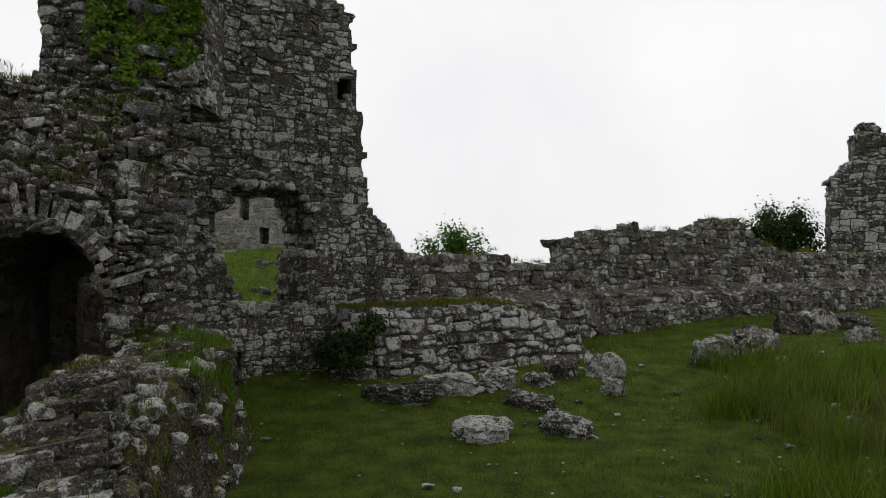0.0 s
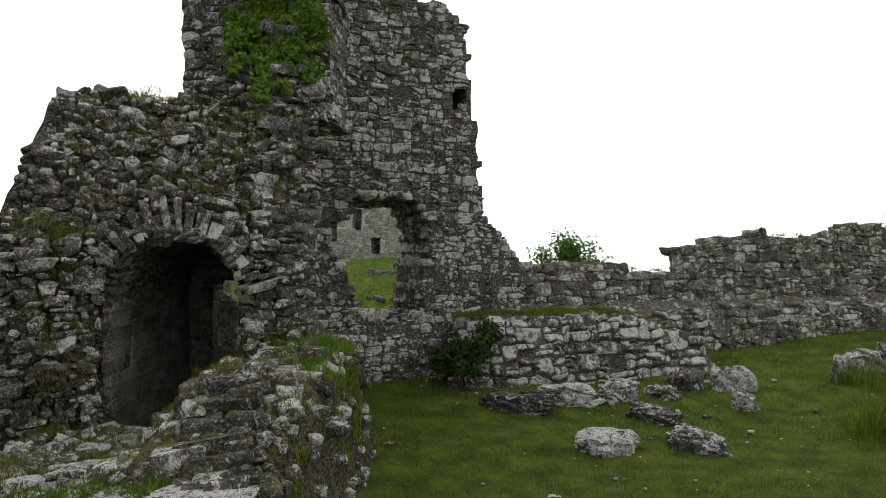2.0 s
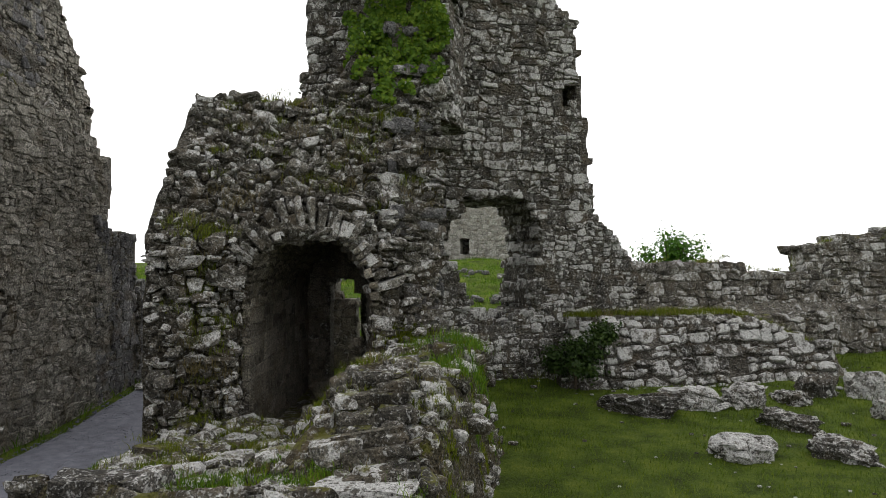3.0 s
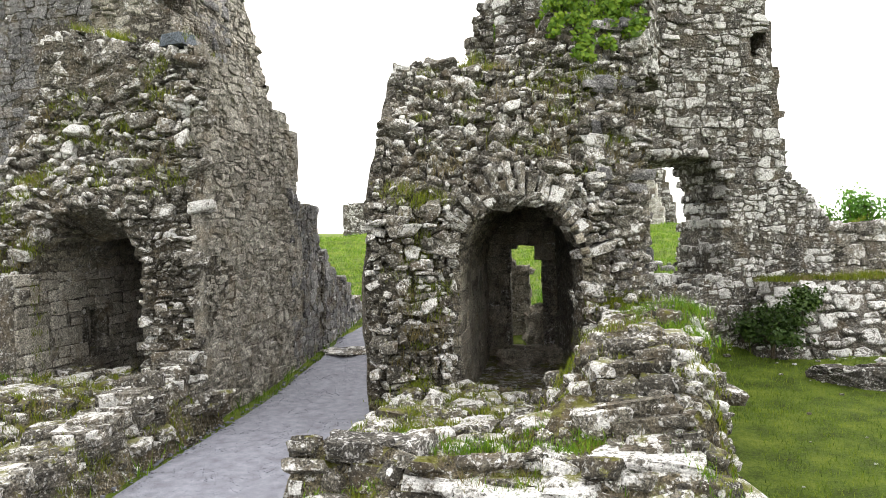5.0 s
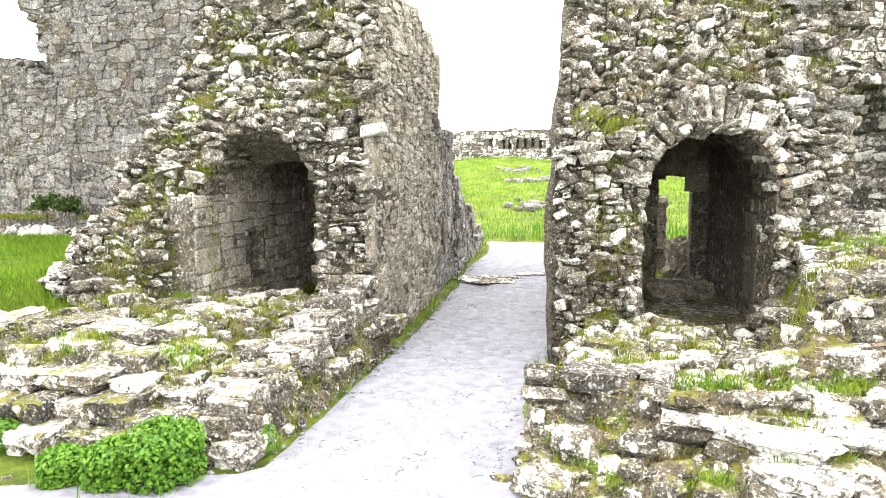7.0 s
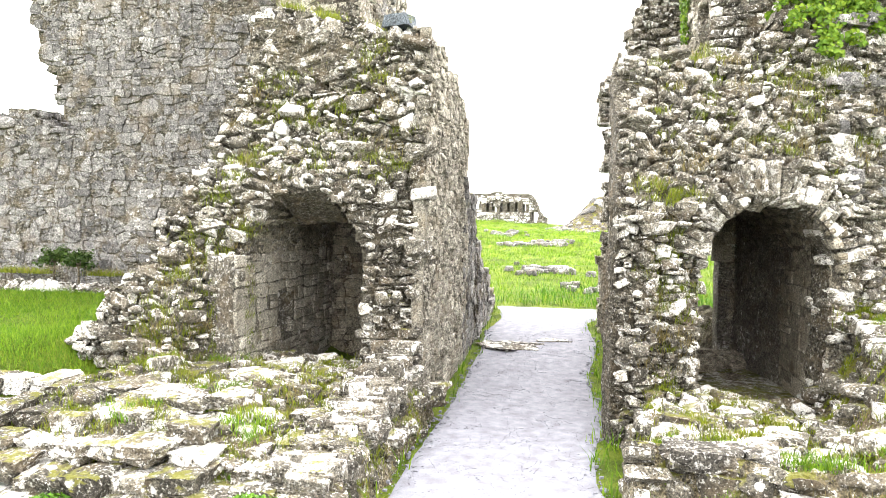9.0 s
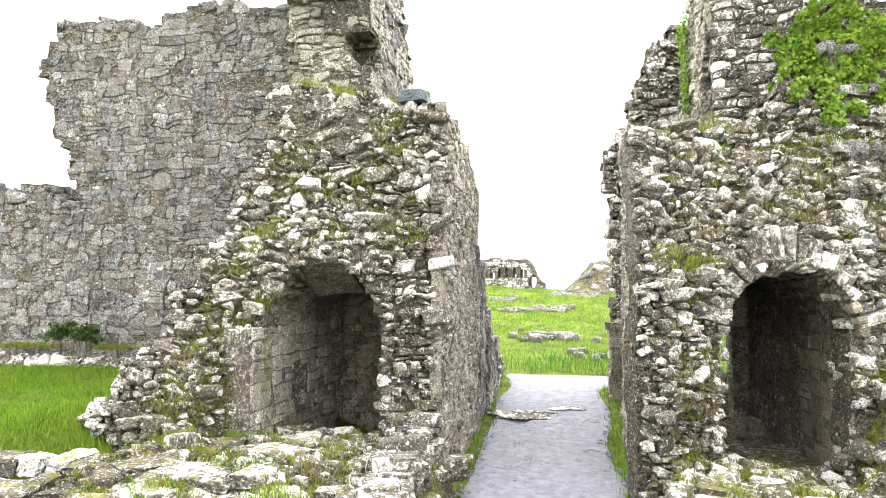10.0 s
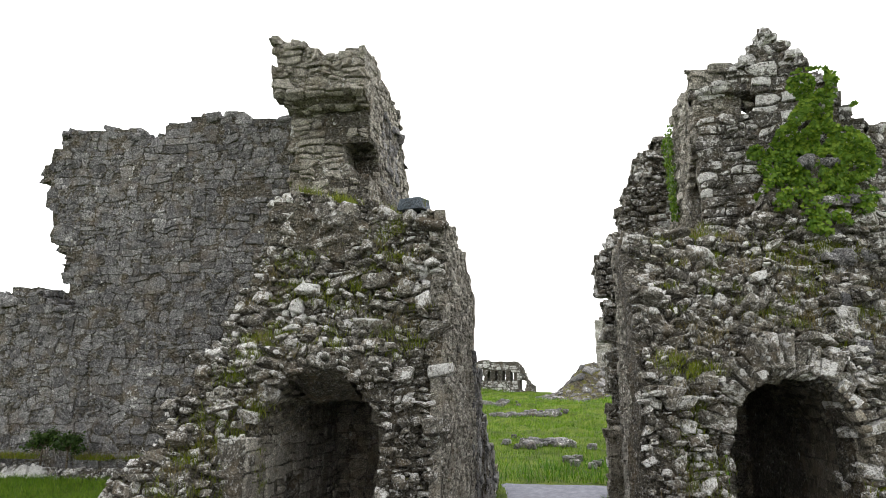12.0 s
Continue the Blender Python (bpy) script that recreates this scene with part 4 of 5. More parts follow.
def slab_courses(parent, origin, along, inward, courses, mat, seed, reach, fill, longer=1.0):
    """Stepped courses of long bedded slabs: (set back, top height, slab height) for each course."""
    r, stones = random.Random(seed), []
    for back, top, tall in courses:
        u = r.uniform(-0.2, 0.1)
        while u < reach:
            w = r.choice((0.18, 0.25, 0.34, 0.46, 0.66)) * r.uniform(0.8, 1.2) * longer
            h, deep = tall * r.uniform(0.75, 1.15), r.uniform(0.3, 0.5)
            if r.random() < fill:
                a = r.gauss(0, 0.06)
                x = (along + inward * a).normalized()
                up = (UP + along * r.gauss(0, 0.03) - inward * abs(r.gauss(0, 0.05))).normalized()
                y = up.cross(x).normalized()
                p = origin + along * (u + w / 2) + inward * (back + deep / 2 + r.gauss(0, 0.05) + 0.07 * math.sin(u * 2.3 + back * 5)) + UP * (top - h / 2 + r.gauss(0, 0.025))
                stones.append(basis(x, y, x.cross(y), p, Vector((w * 1.02, deep, h))))
            u += w + r.uniform(0.0, 0.03)
    lay_stones(parent, stones, SLABS, mat, single=200, name="slab")


slab_courses(left_heap, Vector((-7.38, 2.78, 0)) - B * 4.3, B, A, [(-0.05, 0.20, 0.20), (0.16, 0.37, 0.19), (0.40, 0.54, 0.18), (0.72, 0.68, 0.17), (1.15, 0.80, 0.14)], HEAP, 171, 3.1, 0.92)
slab_courses(left_heap, Vector((-7.38, 2.78, 0)) - B * 1.2, B, A, [(-0.02, 0.17, 0.18), (0.2, 0.31, 0.17), (0.5, 0.42, 0.16), (0.95, 0.52, 0.15)], HEAP, 172, 1.15, 0.92)
slab_courses(right_heap, Vector((-5.05, 3.3, 0)), Vector((0.995, 0.10, 0)), Vector((-0.10, 0.995, 0)), [(0.0, 0.20, 0.18), (0.30, 0.43, 0.19), (0.62, 0.62, 0.16), (0.95, 0.76, 0.13)], PALE, 173, 2.4, 0.6, 1.4)

# ---- loose stones on the lawn ----
def boulder(x, y, size, turn, seed, label="pale lichened limestone boulder lying on the lawn", mat=None, sink=0.3, tip=0.0):
    v, f = stone_shape(seed, 9, 0.58, 0.25, 0.4)
    size = [0.86 * k for k in size]
    m = Euler((tip, tip * 0.5, turn)).to_matrix()
    pts = [m @ Vector((a * size[0], b * size[1], c * size[2])) for a, b, c in v]
    ob = mesh_object("boulder", pts, [tuple(int(k) for k in q) for q in f], mat or WHITE)
    ob.location = on_ground(x, y, size[2] * (0.5 - sink))
    return tagged(ob, label, "boulder", "boulders on the lawn")


for k, (x, y, s, turn) in enumerate([(0.5, 9.0, (0.72, 0.45, 0.35), 0.2), (1.39, 10.7, (0.72, 0.4, 0.34), -0.5), (1.64, 9.3, (0.78, 0.5, 0.36), -0.3),
                                     (-0.8, 10.95, (1.1, 0.42, 0.40), 0.12), (0.1, 11.6, (0.85, 0.45, 0.46), 0.1), (0.95, 11.9, (0.6, 0.45, 0.5), 0.4),
                                     (1.7, 12.2, (0.6, 0.5, 0.3), 0.7), (2.2, 12.7, (0.7, 0.5, 0.5), 0.1), (3.0, 12.9, (0.62, 0.5, 0.6), 0.2), (2.9, 11.7, (0.42, 0.34, 0.42), 0.8),
                                     (5.45, 13.7, (1.1, 0.6, 0.75), 0.2), (6.5, 14.4, (1.0, 0.7, 0.8), 0.5), (8.4, 16.4, (0.9, 0.6, 0.7), 0.2), (9.2, 16.9, (1.2, 0.7, 0.75), 0.6),
                                     (10.2, 17.4, (1.0, 0.6, 0.6), 0.3), (9.2, 15.2, (0.85, 0.4, 0.45), 0.2), (6.5, 13.2, (0.4, 0.3, 0.25), 0.2), (7.4, 13.6, (0.35, 0.25, 0.2), 0.9)]):
    boulder(x, y, s, turn, 400 + k, "pale lichened limestone boulder lying on the lawn" if k < 10 else "dark grey limestone boulder bedded in grass", WHITE if k < 10 or k == 15 else RUBBLE)

# rubble bank at the foot of the curtain wall
bank = thing("rubble_bank", (0, 0, 0), "sloping bank of white lichened stones under the curtain wall", "stone bank")
clad(bank, "face", plane(Vector((-1.75, 11.75, 0)), Vector((0.90, 0.436, 0)), None, lambda u, z: 0.55 * z + 0.35 * smooth(1.0, 0.0, u)), (0, 5.4), (-0.2, 1.5),
     lambda u, z: z < 1.38 - 0.55 * smooth(3.6, 5.3, u) - 0.5 * smooth(0.5, 0.0, u), 1.3, 0.15, mat=WHITE, seed=81, single=200, style=(0.34, 0.2, 0.032, 0.13, 0.07, 0.007, 0.022, 0.24, 0.03))


# ---- plants ----
def tufts(parent, surf, us, vs, inside, count, mat, height, seed, per=30, radius=0.10, name="grass"):
    """Clumps of grass rooted in the joints of a built surface."""
    r = random.Random(seed)
    roots = []
    for _ in range(count * 4):
        u, v = r.uniform(*us), r.uniform(*vs)
        if not inside(u, v) or len(roots) >= count * per:
            continue
        p = surf(u, v)
        x, y = surf(u + 0.02, v) - p, surf(u, v + 0.02) - p
        n = x.cross(y).normalized()
        k = r.uniform(0.6, 1.4)
        for _ in range(per):
            q = p + x.normalized() * r.gauss(0, radius * k) + y.normalized() * r.gauss(0, radius * 0.4 * k) + n * 0.02
            roots.append((q, k * r.uniform(0.6, 1.2)))
    ob = blades(name, roots, mat, height, 0.007, 0.9, parent)
    return tagged(ob, kind="stuff")


def meadow(name, label, count, xs, ys, height, width, seed, keep, mat=None, top=None, per=1):
    r = random.Random(seed)
    roots = []
    for _ in range(count):
        x, y = r.uniform(*xs), r.uniform(*ys)
        d = 0.5 + 0.5 * noise.noise(Vector((x * 0.6, y * 0.6, seed)))
        if keep(x, y) and r.random() < 0.35 + 0.65 * d:
            for _ in range(per):
                a, b = x + r.gauss(0, 0.05), y + r.gauss(0, 0.05)
                roots.append((Vector((a, b, (top or ground_z)(a, b) - 0.02)), (0.55 + 0.9 * d) * r.uniform(0.6, 1.3)))
    return tagged(blades(name, roots, mat or BLADE, height, width, 0.8), label, "grass", kind="stuff")


def gate_offset(x, y):
    return (x + 7.1) * B.x + (y - 6.35) * B.y, (x + 7.1) * A.x + (y - 6.35) * A.y


def off_path(x, y):
    q, s = gate_offset(x, y)
    lo, hi = path_edges(s)
    return not (lo - 0.02 < q < hi + 0.02 and -14 < s < 8.1)


def front_of_walls(x, y):
    p = Vector((x, y, 0))
    n = Vector((-C.y, C.x, 0))
    return (p - W2).dot(n) < -0.1


lawn_keep = lambda x, y: front_of_walls(x, y) and off_path(x, y) and not (x < -1.9 and y < 8.6)
meadow("lawn_grass", "short green grass of the castle lawn", 150000, (-4, 12), (5, 20), 0.075, 0.008, 3, lawn_keep)
meadow("long_grass", "long unmown grass along the wall foot", 9000, (-4.2, 14), (9.5, 22), 0.26, 0.012, 4,
       lambda x, y: front_of_walls(x, y) and (W2 - Vector((x, y, 0))).dot(Vector((-C.y, C.x, 0))) < 0.9 and not (-1.2 < x < 3 and y < 14))
meadow("tall_grass", "tall rank grass on the bank", 80000, (3.0, 10.0), (4.6, 13.5), 0.42, 0.008, 5, lambda x, y: x > 3.0 + 0.25 * (y - 4.5) + 0.6 * math.sin(y * 1.7) and noise.noise(Vector((x * 1.5, y * 1.5, 2))) > -0.12)
meadow("rank_tufts", "bright tall grass tufts on the bank", 16000, (2.6, 10.0), (4.6, 13.5), 0.5, 0.009, 16, lambda x, y: x > 2.6 + 0.25 * (y - 4.5) + 0.6 * math.sin(y * 1.7) and noise.noise(Vector((x * 2.2, y * 2.2, 7))) > 0.12, LUSH)
meadow("dry_stalks", "dry pale grass stalks on the bank", 420, (4.2, 6.6), (6.2, 9.5), 0.85, 0.010, 6, lambda x, y: True, DRY)
meadow("hill_grass", "bright green hill grass", 110000, (-24, 0), (13, 40), 0.14, 0.018, 7, lambda x, y: gate_offset(x, y)[1] > 7.4 and off_path(x, y) and not front_of_walls(x, y), LUSH)
meadow("left_lawn", "thick green grass below the tall wall", 95000, (-17.5, -10.8), (1.5, 7.5), 0.085, 0.008, 8, lambda x, y: left_mound_z(x, y) < ground_z(x, y), LUSH)
meadow("rank_grass", "dark rank grass where the path meets the hill", 9000, (-16, -3), (12, 21), 0.34, 0.02, 15,
       lambda x, y: 7.6 < gate_offset(x, y)[1] < 10.2 + 0.7 * math.sin(x * 1.3) and off_path(x, y) and not front_of_walls(x, y), FERN)
for side in (-1, 1):
    meadow("path_verge", "ragged green weeds along the path edge", 7000 if side > 0 else 2200, (-10.5, -4.6), (3.2, 14), 0.17, 0.014, 9 + side,
           lambda x, y: 0 < side * gate_offset(x, y)[0] - (path_edges(gate_offset(x, y)[1])[1] if side > 0 else -path_edges(gate_offset(x, y)[1])[0]) + 0.10 < 0.26 and (side > 0 or gate_offset(x, y)[1] > -3.2), LUSH, per=3)

right_in = lambda x, y: (Vector((x, y, 0)) - RT).dot(Vector((D.y, -D.x, 0))) > 0.05 and right_mound_z(x, y) > 0.15
left_in = lambda x, y: (Vector((x, y, 0)) - LT).dot(A) < 0.0 and left_mound_z(x, y) > 0.15
tufts(right_heap, right_surf, (-5.9, -1.8), (3.0, 8.4), right_in, 230, MOSSY, 0.06, 41, 70, 0.10)
tufts(right_heap, right_surf, (-5.9, -1.8), (3.0, 8.4), right_in, 34, DRY, 0.09, 42, 26, 0.10, "dry_grass")
tufts(left_heap, left_surf, (-12.0, -7.2), (1.4, 6.6), left_in, 200, MOSSY, 0.06, 43, 70, 0.10)
tufts(left_heap, left_surf, (-12.0, -7.2), (1.4, 6.6), left_in, 60, DRY, 0.08, 44, 24, 0.10, "dry_grass")


def wall_tufts(tower, surf, us, vs, inside, seed, green=40, dry=25):
    tufts(tower, surf, us, vs, inside, green, MOSSY, 0.10, seed, 50, 0.10)
    tufts(tower, surf, us, vs, inside, dry, DRY, 0.12, seed + 1, 28, 0.09, "dry_grass")


front_in = lambda x, y: right_in(x, y) and y < 5.2
tufts(right_heap, right_surf, (-5.3, -2.0), (3.1, 5.2), front_in, 70, LUSH, 0.06, 45, 120, 0.10, "green_grass")
tufts(right_heap, right_surf, (-5.3, -2.0), (3.1, 5.2), front_in, 16, DRY, 0.10, 46, 40, 0.10, "dry_grass")
tufts(right_heap, right_surf, (-3.3, -2.3), (6.6, 8.0), right_in, 26, LUSH, 0.11, 47, 120, 0.12, "green_grass")
tufts(left_heap, left_surf, (-11.5, -8.2), (2.6, 5.5), left_in, 26, LUSH, 0.08, 48, 90, 0.09, "green_grass")
wall_tufts(RIGHT, plane(RT, D, A, right_lean), (0.4, 3.3), (3.0, 4.7), lambda u, z: True, 51, 46, 30)
wall_tufts(RIGHT, plane(RT, D, A, right_lean), (0.2, 0.78), (0.5, 3.0), lambda u, z: True, 53, 30, 14)
wall_tufts(RIGHT, lambda u, v: RT + D * u + A * (1.2 + v) + UP * (4.57 + 0.25 * smooth(1.4, 2.4, u) + 0.12 * v), (0.2, 2.2), (0.35, 1.0), lambda u, v: True, 55, 22, 34)
wall_tufts(RIGHT, plane(RT, D, A, right_lean), (2.8, 3.35), (1.25, 1.55), lambda u, z: True, 57, 30, 4)
left_face = lambda u, z: LT - B * (4.2 - u) + A * left_lean(4.2 - u, z) + UP * z
wall_tufts(LEFT, left_face, (0.3, 4.1), (2.9, 5.1), lambda u, z: 4.2 - u < 3.0 - 0.3 * (z - 2.5), 61, 55, 14)
wall_tufts(LEFT, left_face, (0.2, 2.0), (0.6, 3.2), lambda u, z: 4.2 - u < 3.6 - 0.35 * z, 63, 60, 30)
wall_tufts(LEFT, lambda u, v: LT - B * (3.5 - u) + A * (0.6 + v) + UP * (4.78 + 0.26 * (3.5 - u)), (1.4, 3.3), (0, 1.0), lambda u, v: True, 65, 60, 6)
wall_tufts(LEFT, lambda u, v: Vector((-17.6, 6.75, 0)) + B * u - A * (0.35 - v) + UP * 1.35, (-1, 5.2), (0, 0.3), lambda u, v: noise.noise(Vector((u, 0, 0))) > -0.1, 67, 60, 26)
wall_tufts(CURTAIN, lambda u, v: W2 + C * (1.5 + u) + Vector((-C.y, C.x, 0)) * (0.3 + v) + UP * (curtain_top(u) - 0.02), (0, 20), (0, 0.35), lambda u, v: True, 69, 90, 20)
wall_tufts(bank, lambda u, v: Vector((-1.75, 11.75, 0)) + Vector((0.90, 0.436, 0)) * u + Vector((-0.436, 0.90, 0)) * (0.8 + v) + UP * (1.36 - 0.55 * smooth(3.6, 5.3, u)), (0.3, 5.2), (0, 1.0), lambda u, v: True, 71, 130, 26)


def ivy(tower):
    """Ivy over the shoulder of the right tower: a hanging mass with runners."""
    r = random.Random(77)
    pts = []
    up = plane(Vector((-5.42, 9.2, 0)), Vector((1, 0.03, 0)).normalized())
    front = plane(RT, D, A, right_lean)
    for _ in range(14500):
        u, z = r.uniform(0.6, 2.3), r.uniform(4.7, 7.0)
        mid = 1.72 - 0.08 * (z - 5) if z > 6.2 else 1.58
        half = float(np.interp(z, (4.6, 4.9, 5.4, 6.0, 6.5, 7.2), (0.22, 0.5, 0.62, 0.55, 0.30, 0.16)))
        if abs(u - mid) > half * (1 + 0.9 * noise.noise(Vector((u * 3, z * 3, 1)))) or noise.noise(Vector((u * 5, z * 5, 8))) < -0.28:
            continue
        n = Vector((0, -1, 0.2))
        pts.append((up(u, z) + n * (0.12 + 0.24 * (0.5 + 0.5 * noise.noise(Vector((u * 4, z * 4, 5)))) + r.uniform(0, 0.05)), n))
    for _ in range(5200):
        u, z = r.uniform(2.0, 3.42), r.uniform(4.5, 5.95)
        if z < 4.55 + 0.8 * abs(u - 2.75) + 0.6 * noise.noise(Vector((u * 4, z * 4, 2))) or noise.noise(Vector((u * 6, z * 6, 3))) < -0.15:
            continue
        n = Vector((D.y, -D.x, 0.2))
        pts.append((front(u, z) + n * r.uniform(0.06, 0.24), n))
    for _ in range(900):
        k, z = r.uniform(0, 1), r.uniform(5.5, 7.2)
        n = -B
        pts.append((Vector((-5.42, 9.2, 0)) + A * (1.6 + 1.0 * k * (0.4 + 0.6 * smooth(5.5, 7.2, z))) + UP * z - B * r.uniform(0.03, 0.12), n))
    ob = leaves("ivy", pts, IVY, 0.06)
    return tagged(ob, "bright green ivy hanging on the broken tower shoulder", "ivy", kind="stuff")


ivy(RIGHT)


def shrub(name, at, label, rx, rz, count, size, seed, mat=LEAF, trunk=True):
    """A tapered stem with limbs and a loose crown of small leaves."""
    r = random.Random(seed)
    root = thing(name, at, label, "tree" if trunk else "bush")
    limbs = []
    vs, fs = [], []
    def limb(a, b, w0, w1):
        k, ax = len(vs), (b - a).normalized()
        s = ax.orthogonal().normalized()
        f = ax.cross(s)
        for p, w in ((a, w0), (b, w1)):
            vs.extend(p + (s * math.cos(i * 1.0472) + f * math.sin(i * 1.0472)) * w for i in range(6))
        fs.extend((k + i, k + (i + 1) % 6, k + 6 + (i + 1) % 6, k + 6 + i) for i in range(6))
    top = Vector((0, 0, rz * (1.0 if trunk else 0.5)))
    limb(Vector((0, 0, -0.2)), top, rx * 0.07, rx * 0.045)
    tips = []
    for _ in range(16):
        a, e = r.uniform(0, 6.283), r.uniform(-0.1, 1.3)
        d = Vector((math.cos(a) * math.cos(e) * rx, math.sin(a) * math.cos(e) * rx, math.sin(e) * rz)) * r.uniform(0.6, 1.05)
        s = top * r.uniform(0.45, 1.0)
        limb(s, top + d, rx * 0.03, rx * 0.008)
        tips += [(s.lerp(top + d, q), q) for q in (0.45, 0.62, 0.78, 0.9, 1.0)]
    mesh_object("trunk", vs, fs, BARK, root)
    pts = []
    for _ in range(count):
        p, q = r.choice(tips)
        o = Vector((r.gauss(0, 1), r.gauss(0, 1), r.gauss(0, 1))) * rx * 0.15
        pts.append((p + o, o.normalized() + Vector((0, 0, 0.5))))
    leaves("crown", pts, mat, size, root)
    return root


def at_ground(x, y, dz=0.0):
    return tuple(on_ground(x, y, dz))


shrub("bush", (0.2, 20.0, ground_z(0.2, 20) + 0.75), "light green leafy bush behind the curtain wall", 1.05, 0.95, 3600, 0.085, 1, FERN, True)
shrub("tree", at_ground(13.7, 28.0, -0.1), "dark green rounded tree behind the curtain wall", 1.6, 2.0, 10000, 0.11, 2)
shrub("tree", at_ground(17.0, 29.5, -0.5), "dark green bushy tree beside a ruined tower", 1.0, 1.3, 2200, 0.15, 3)
shrub("bush", (-1.75, 12.2, 0.25), "dark green bush growing against the tower foot", 0.55, 0.6, 3000, 0.06, 4, LEAF, False)
shrub("bush", (-1.3, 12.35, 0.9), "low dark bush on the rubble bank", 0.35, 0.3, 900, 0.06, 5, LEAF, False)
for k, (x, y, h, label) in enumerate([(-7.64, 2.46, 0.52, "bright green nettle clump at the kerb wall"), (-7.92, 2.24, 0.38, "bright green nettle clump at the kerb wall"), (-8.3, 2.08, 0.32, "bright green nettle clump at the kerb wall"),
                                      (-7.42, 3.2, 0.26, "small green weed beside the gravel"), (-9.45, 2.2, 0.3, "small green weed between stones")]):
    r = random.Random(90 + k)
    plant = thing("weed", at_ground(x, y), label, "plant")
    pts = []
    for _ in range(int(9000 * h)):
        a, d = r.uniform(0, 6.283), h * 0.6 * math.sqrt(r.random())
        z = h * r.uniform(0.05, 1.0) * (1 - 0.5 * (d / h))
        pts.append((Vector((math.cos(a) * d, math.sin(a) * d, z)), Vector((math.cos(a) * 0.5, math.sin(a) * 0.5, 0.8))))
    leaves("foliage", pts, FERN, 0.036, plant)
    tagged(blades("stem", [(Vector((r.gauss(0, h * 0.3), r.gauss(0, h * 0.3), 0)), 1) for _ in range(40)], FERN, h * 0.75, 0.008, 0.3, plant), kind="stuff")
for x, y, z in [(-15.5, 6.75, 1.45), (-15.95, 6.6, 1.5)]:
    shrub("bush", (x, y, z), "small bush rooted in the wall footing", 0.28, 0.28, 800, 0.05, int(x * -10), LEAF, False)

# ---- far things on the hill ----
def far_ruin(name, at, turn, length, height, label, holes, seed, thick=1.0, jag=0.0, mat=PALE, cell=0.2):
    t = thing(name, (0, 0, 0), label, "ruin")
    d = Vector((math.cos(turn), math.sin(turn), 0))
    clad(t, "wall", plane(Vector(at), d), (0, length), (-0.8, height + 0.6),
         lambda u, z: z < height - height * jag * smooth(1.2, 0.0, u - 0.12 * math.sin(z * 4)) + (0.35 + 1.1 * jag) * noise.noise(Vector((u * (0.7 + 1.6 * jag), seed, 0))) - height * 0.7 * smooth(length - 1.2, length, u) and not any(abs(u - a) < w / 2 and abs(z - b) < h / 2 for a, b, w, h in holes),
         thick, cell, mat=mat, core_mat=mat if mat is KEEP else JOINT, seed=seed, single=60, edge=jag > 0, style=(0.42, 0.22, 0.02, 0.06, 0.08, 0.006, 0.02, 0.22, 0.03), rough=0.02)
    return t


far_ruin("ruined_hall", (-27.5, 39.0, 2.1), 0.16, 9.5, 2.2, "long ruined hall wall with a row of small openings", [(5.67 + 0.48 * k, 1.3, 0.22, 0.62) for k in range(6)] + [(4.9, 1.45, 0.5, 0.45), (8.78, 0.72, 0.42, 0.6)], 91, cell=0.1)
far_ruin("ruined_keep", (-14.5, 42.0, 2.0), 0.05, 7.4, 4.9, "pale ruined keep with a small square window", [(3.5, 1.35, 0.75, 0.95), (2.3, 3.0, 0.6, 1.4)], 92, mat=KEEP)
far_ruin("broken_turret", (14.7, 26.0, 0.9), -0.4, 5.0, 5.9, "jagged ruined turret of dark grey stone", [], 93, 1.5, 0.3)
# added backing that blocks the sky behind the keep's windows
far_ruin("keep_backing", (-14.6, 43.6, 2.0), 0.05, 8.0, 5.2, "backing wall added behind the ruined keep to darken its windows", [], 94)
knoll = thing("rocky_knoll", (0, 0, 0), "grassy knoll strewn with grey rocks", "knoll")
knoll_z = lambda x, y: ground_z(x, y) - 0.1 + 2.0 * math.exp(-((x + 14.2) / 1.5) ** 2 - ((y - 38.5) / 2.2) ** 2)
knoll_surf = lambda x, y: Vector((x, y, knoll_z(x, y)))
clad(knoll, "slope", knoll_surf, (-18, -9.5), (33.5, 43), lambda x, y: knoll_z(x, y) > ground_z(x, y) - 0.06, -1, 0.3, core_mat=TALUS, mat=FACED, edge=False, seed=95, sizes=[((0.3, 0.8), (0.25, 0.5), 5.0), ((0.15, 0.3), (0.12, 0.25), 16)], single=60)
outcrop = thing("outcrop", (0, 0, 0), "grey stones breaking through the hill grass", "rocks", kind="stuff")
r = random.Random(12)
spots = []
for cx, cy, n in [(-14.0, 25.6, 60), (-13.0, 26.6, 24), (-10.9, 18.6, 46), (-16.5, 30, 20), (-9.4, 16.6, 8), (-5, 22, 16), (-7.5, 30.5, 18)]:
    for _ in range(n):
        x, y = cx + r.gauss(0, 0.55), cy + r.gauss(0, 0.3)
        w = r.uniform(0.08, 0.32)
        spots.append(basis(Vector((1, 0, 0)), Vector((0, 1, 0)), UP, on_ground(x, y, 0.06), Vector((w, w * 0.7, w * 0.7))))
lay_stones(outcrop, spots, WHOLE, FACED, single=0)
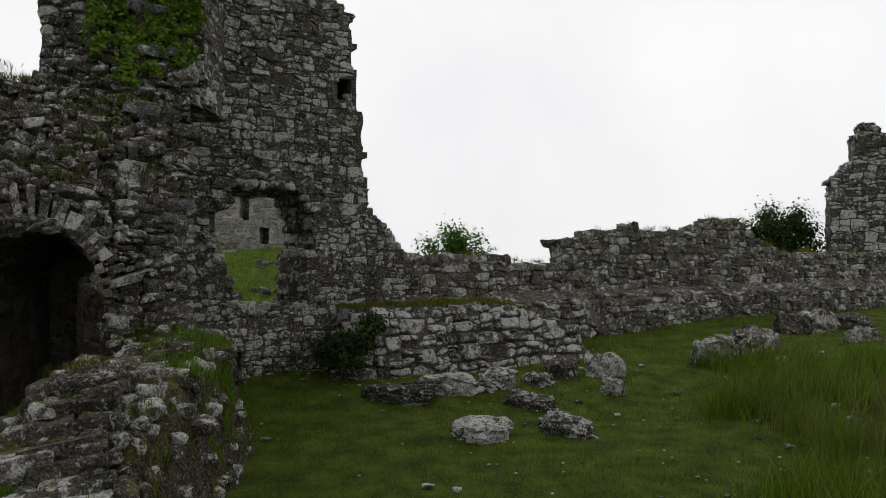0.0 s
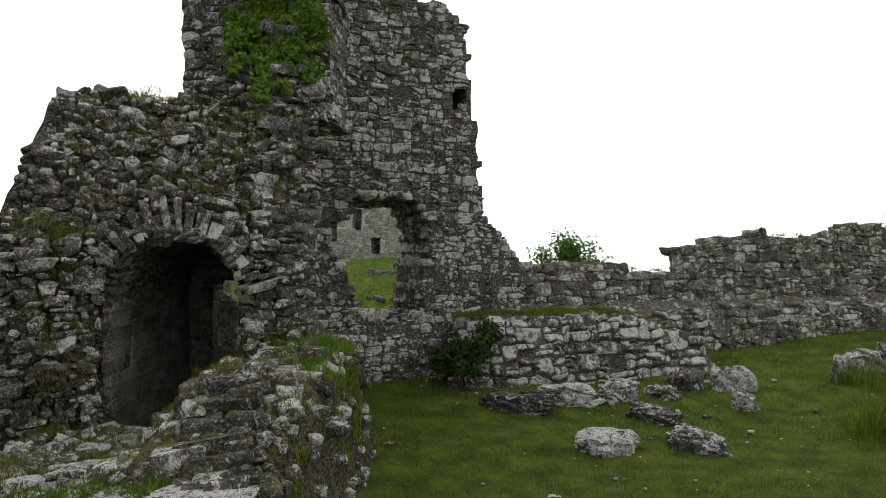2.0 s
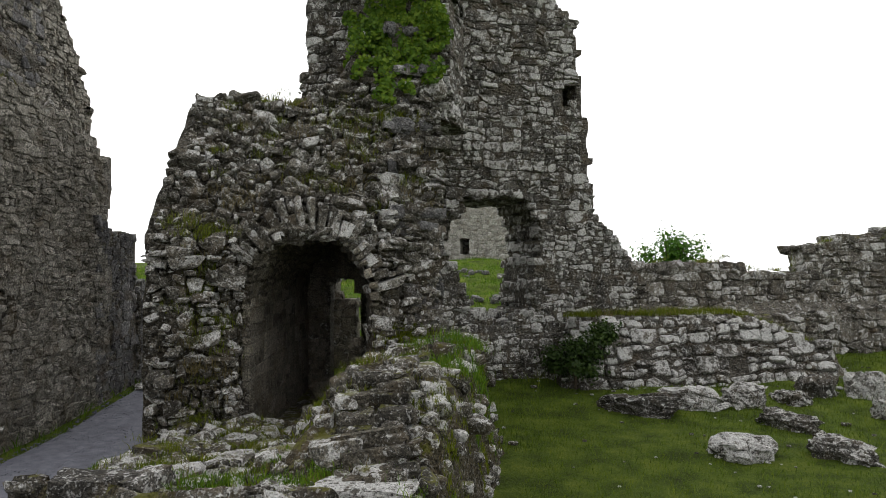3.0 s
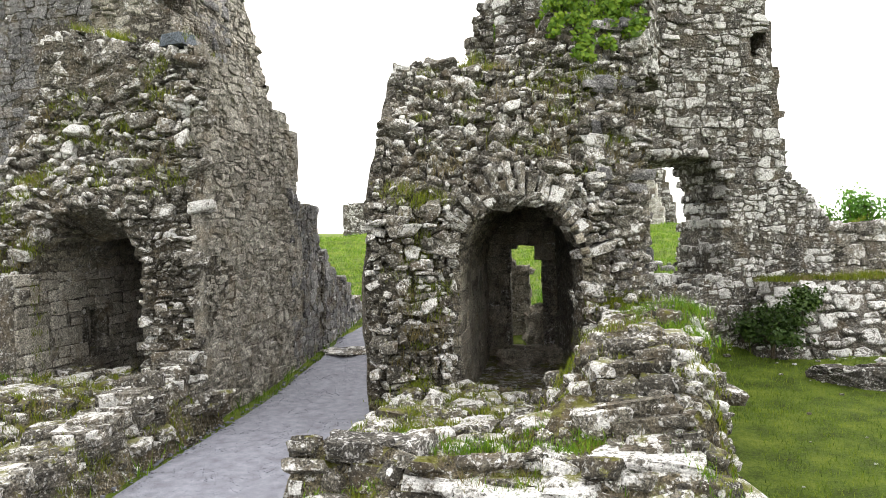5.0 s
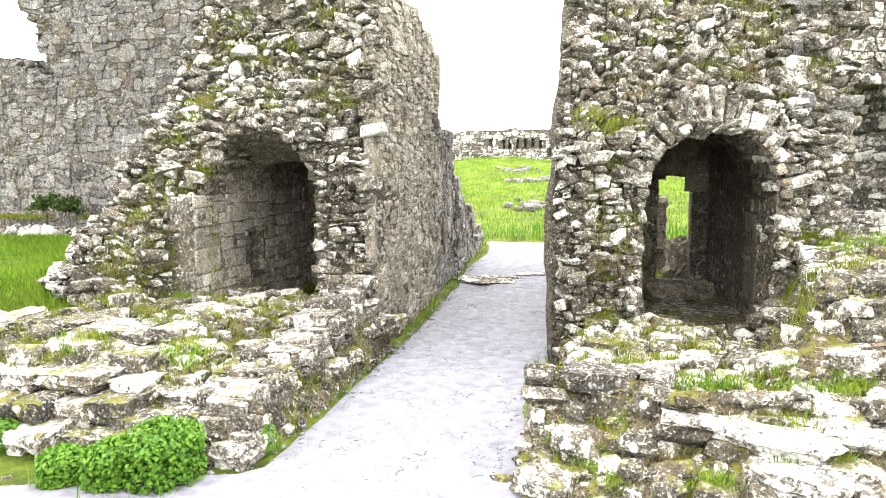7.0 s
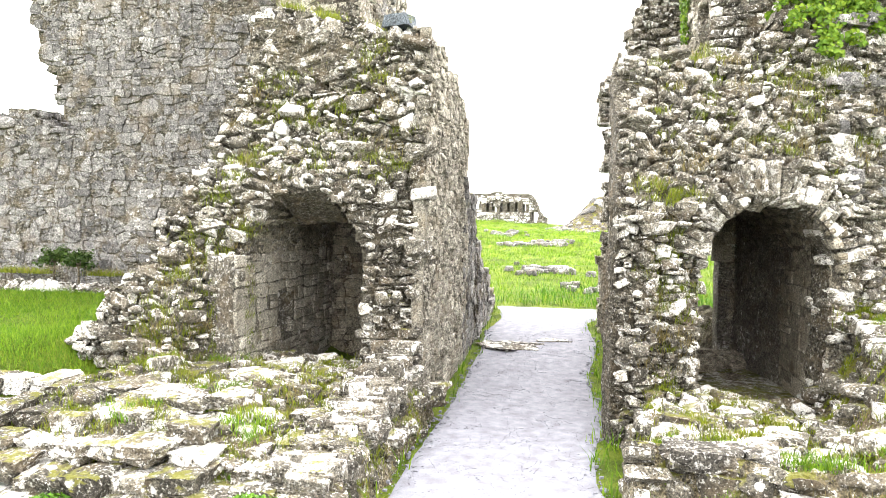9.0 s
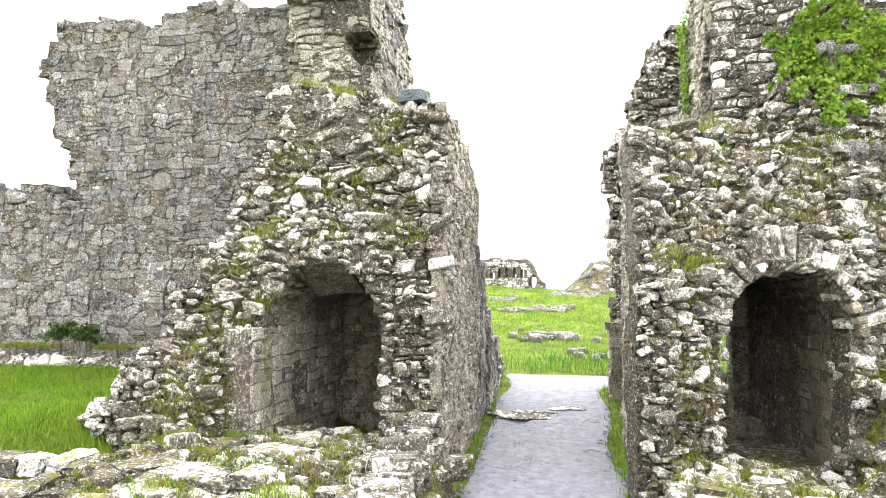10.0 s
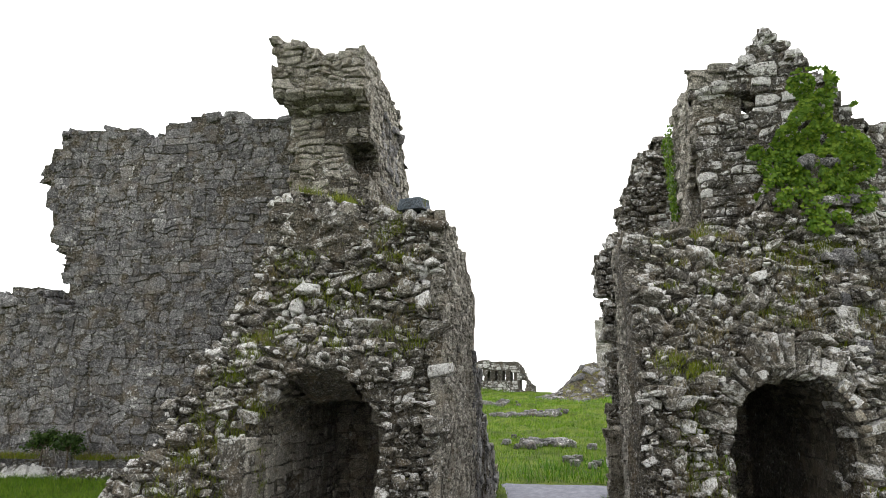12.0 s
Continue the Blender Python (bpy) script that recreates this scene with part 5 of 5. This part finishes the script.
# flat bedrock in the path, and the slate slab on the left tower
for k, (x, y, s, turn) in enumerate([(-8.75, 10.4, (0.95, 0.7, 0.16), 0.5), (-8.2, 11.2, (0.5, 0.4, 0.10), 0.1), (-8.35, 10.75, (0.3, 0.2, 0.1), 0.8)]):
    boulder(x, y, s, turn, 500 + k, "flat worn bedrock slab showing through the gravel", WHITE, 0.56)
slate = mesh_object("slate_slab", [Vector((a * 0.34, b * 0.3, c * 0.17)) for a, b, c in stone_shape(601, 4, 0.95, 0.03)[0]], [tuple(int(k) for k in q) for q in stone_shape(601, 4, 0.95, 0.03)[1]], SLATE)
slate.location = LT - B * 0.42 + A * 0.38 + UP * 5.0
tagged(slate, "blue-grey slate slab lying on the tower top", "slab")
# fallen blocks inside the arched chamber, and pale flecks on the lawn
mid = RT + D * ARCH_U
for k, (a, b, s) in enumerate([(3.0, -0.15, (0.7, 0.5, 0.45)), (3.35, 0.2, (0.5, 0.45, 0.4)), (2.5, 0.15, (0.45, 0.35, 0.25)), (4.6, 0.05, (0.6, 0.5, 0.9)), (2.2, -0.4, (0.4, 0.3, 0.25))]):
    q = mid + A * a + B * b
    boulder(q.x, q.y, s, 0.3 * k, 620 + k, "dark fallen block inside the arched chamber", INNER, 0.2)
floor = mesh_object("chamber_floor", [mid + A * a + B * b + UP * 0.2 for a, b in ((-0.2, -0.74), (-0.2, 0.74), (3.9, 0.74), (3.9, -0.74))], [(0, 1, 2, 3)], TALUS)
tagged(floor, "trodden earth floor of the arched chamber", "floor", kind="structure")
r = random.Random(44)
flecks = []
for _ in range(260):
    x, y = r.uniform(-3, 9), r.uniform(6.5, 15)
    if lawn_keep(x, y):
        w = r.choice((0.02, 0.025, 0.03, 0.04, 0.08))
        flecks.append(basis(Vector((1, 0, 0)), Vector((0, 1, 0)), UP, on_ground(x, y, 0.02 + w * 0.1), Vector((w * 1.4, w, w * 0.6))))
chips = thing("stone_chips", (0, 0, 0), "small pale stone chips scattered in the grass", "stones", kind="stuff")
lay_stones(chips, flecks, WHOLE, PALE, single=0)
# pebbles on the path
r = random.Random(31)
pebbles = []
for _ in range(5200):
    s, k = r.uniform(-4.8, 5.5), r.random()
    lo, hi = path_edges(s)
    q = lo + (hi - lo) * k
    p = Vector((-7.1, 6.35, 0)) + A * s + B * q
    w = r.choice((0.007, 0.009, 0.011, 0.014, 0.03 if abs(k - 0.5) > 0.40 else 0.010))
    a = r.uniform(0, 3.14)
    pebbles.append(basis(Vector((math.cos(a), math.sin(a), 0)), Vector((-math.sin(a), math.cos(a), 0)), UP, on_ground(p.x, p.y, 0.03), Vector((w * 1.3, w, w * 0.8))))
loose = thing("pebbles", (0, 0, 0), "loose grey pebbles on the gravel path", "pebbles", kind="stuff")
lay_stones(loose, pebbles, SMALL, GRAVEL, single=0)

for args in FITTED:
    lay_fitted(*args)
for args in PENDING:
    lay_now(*args)
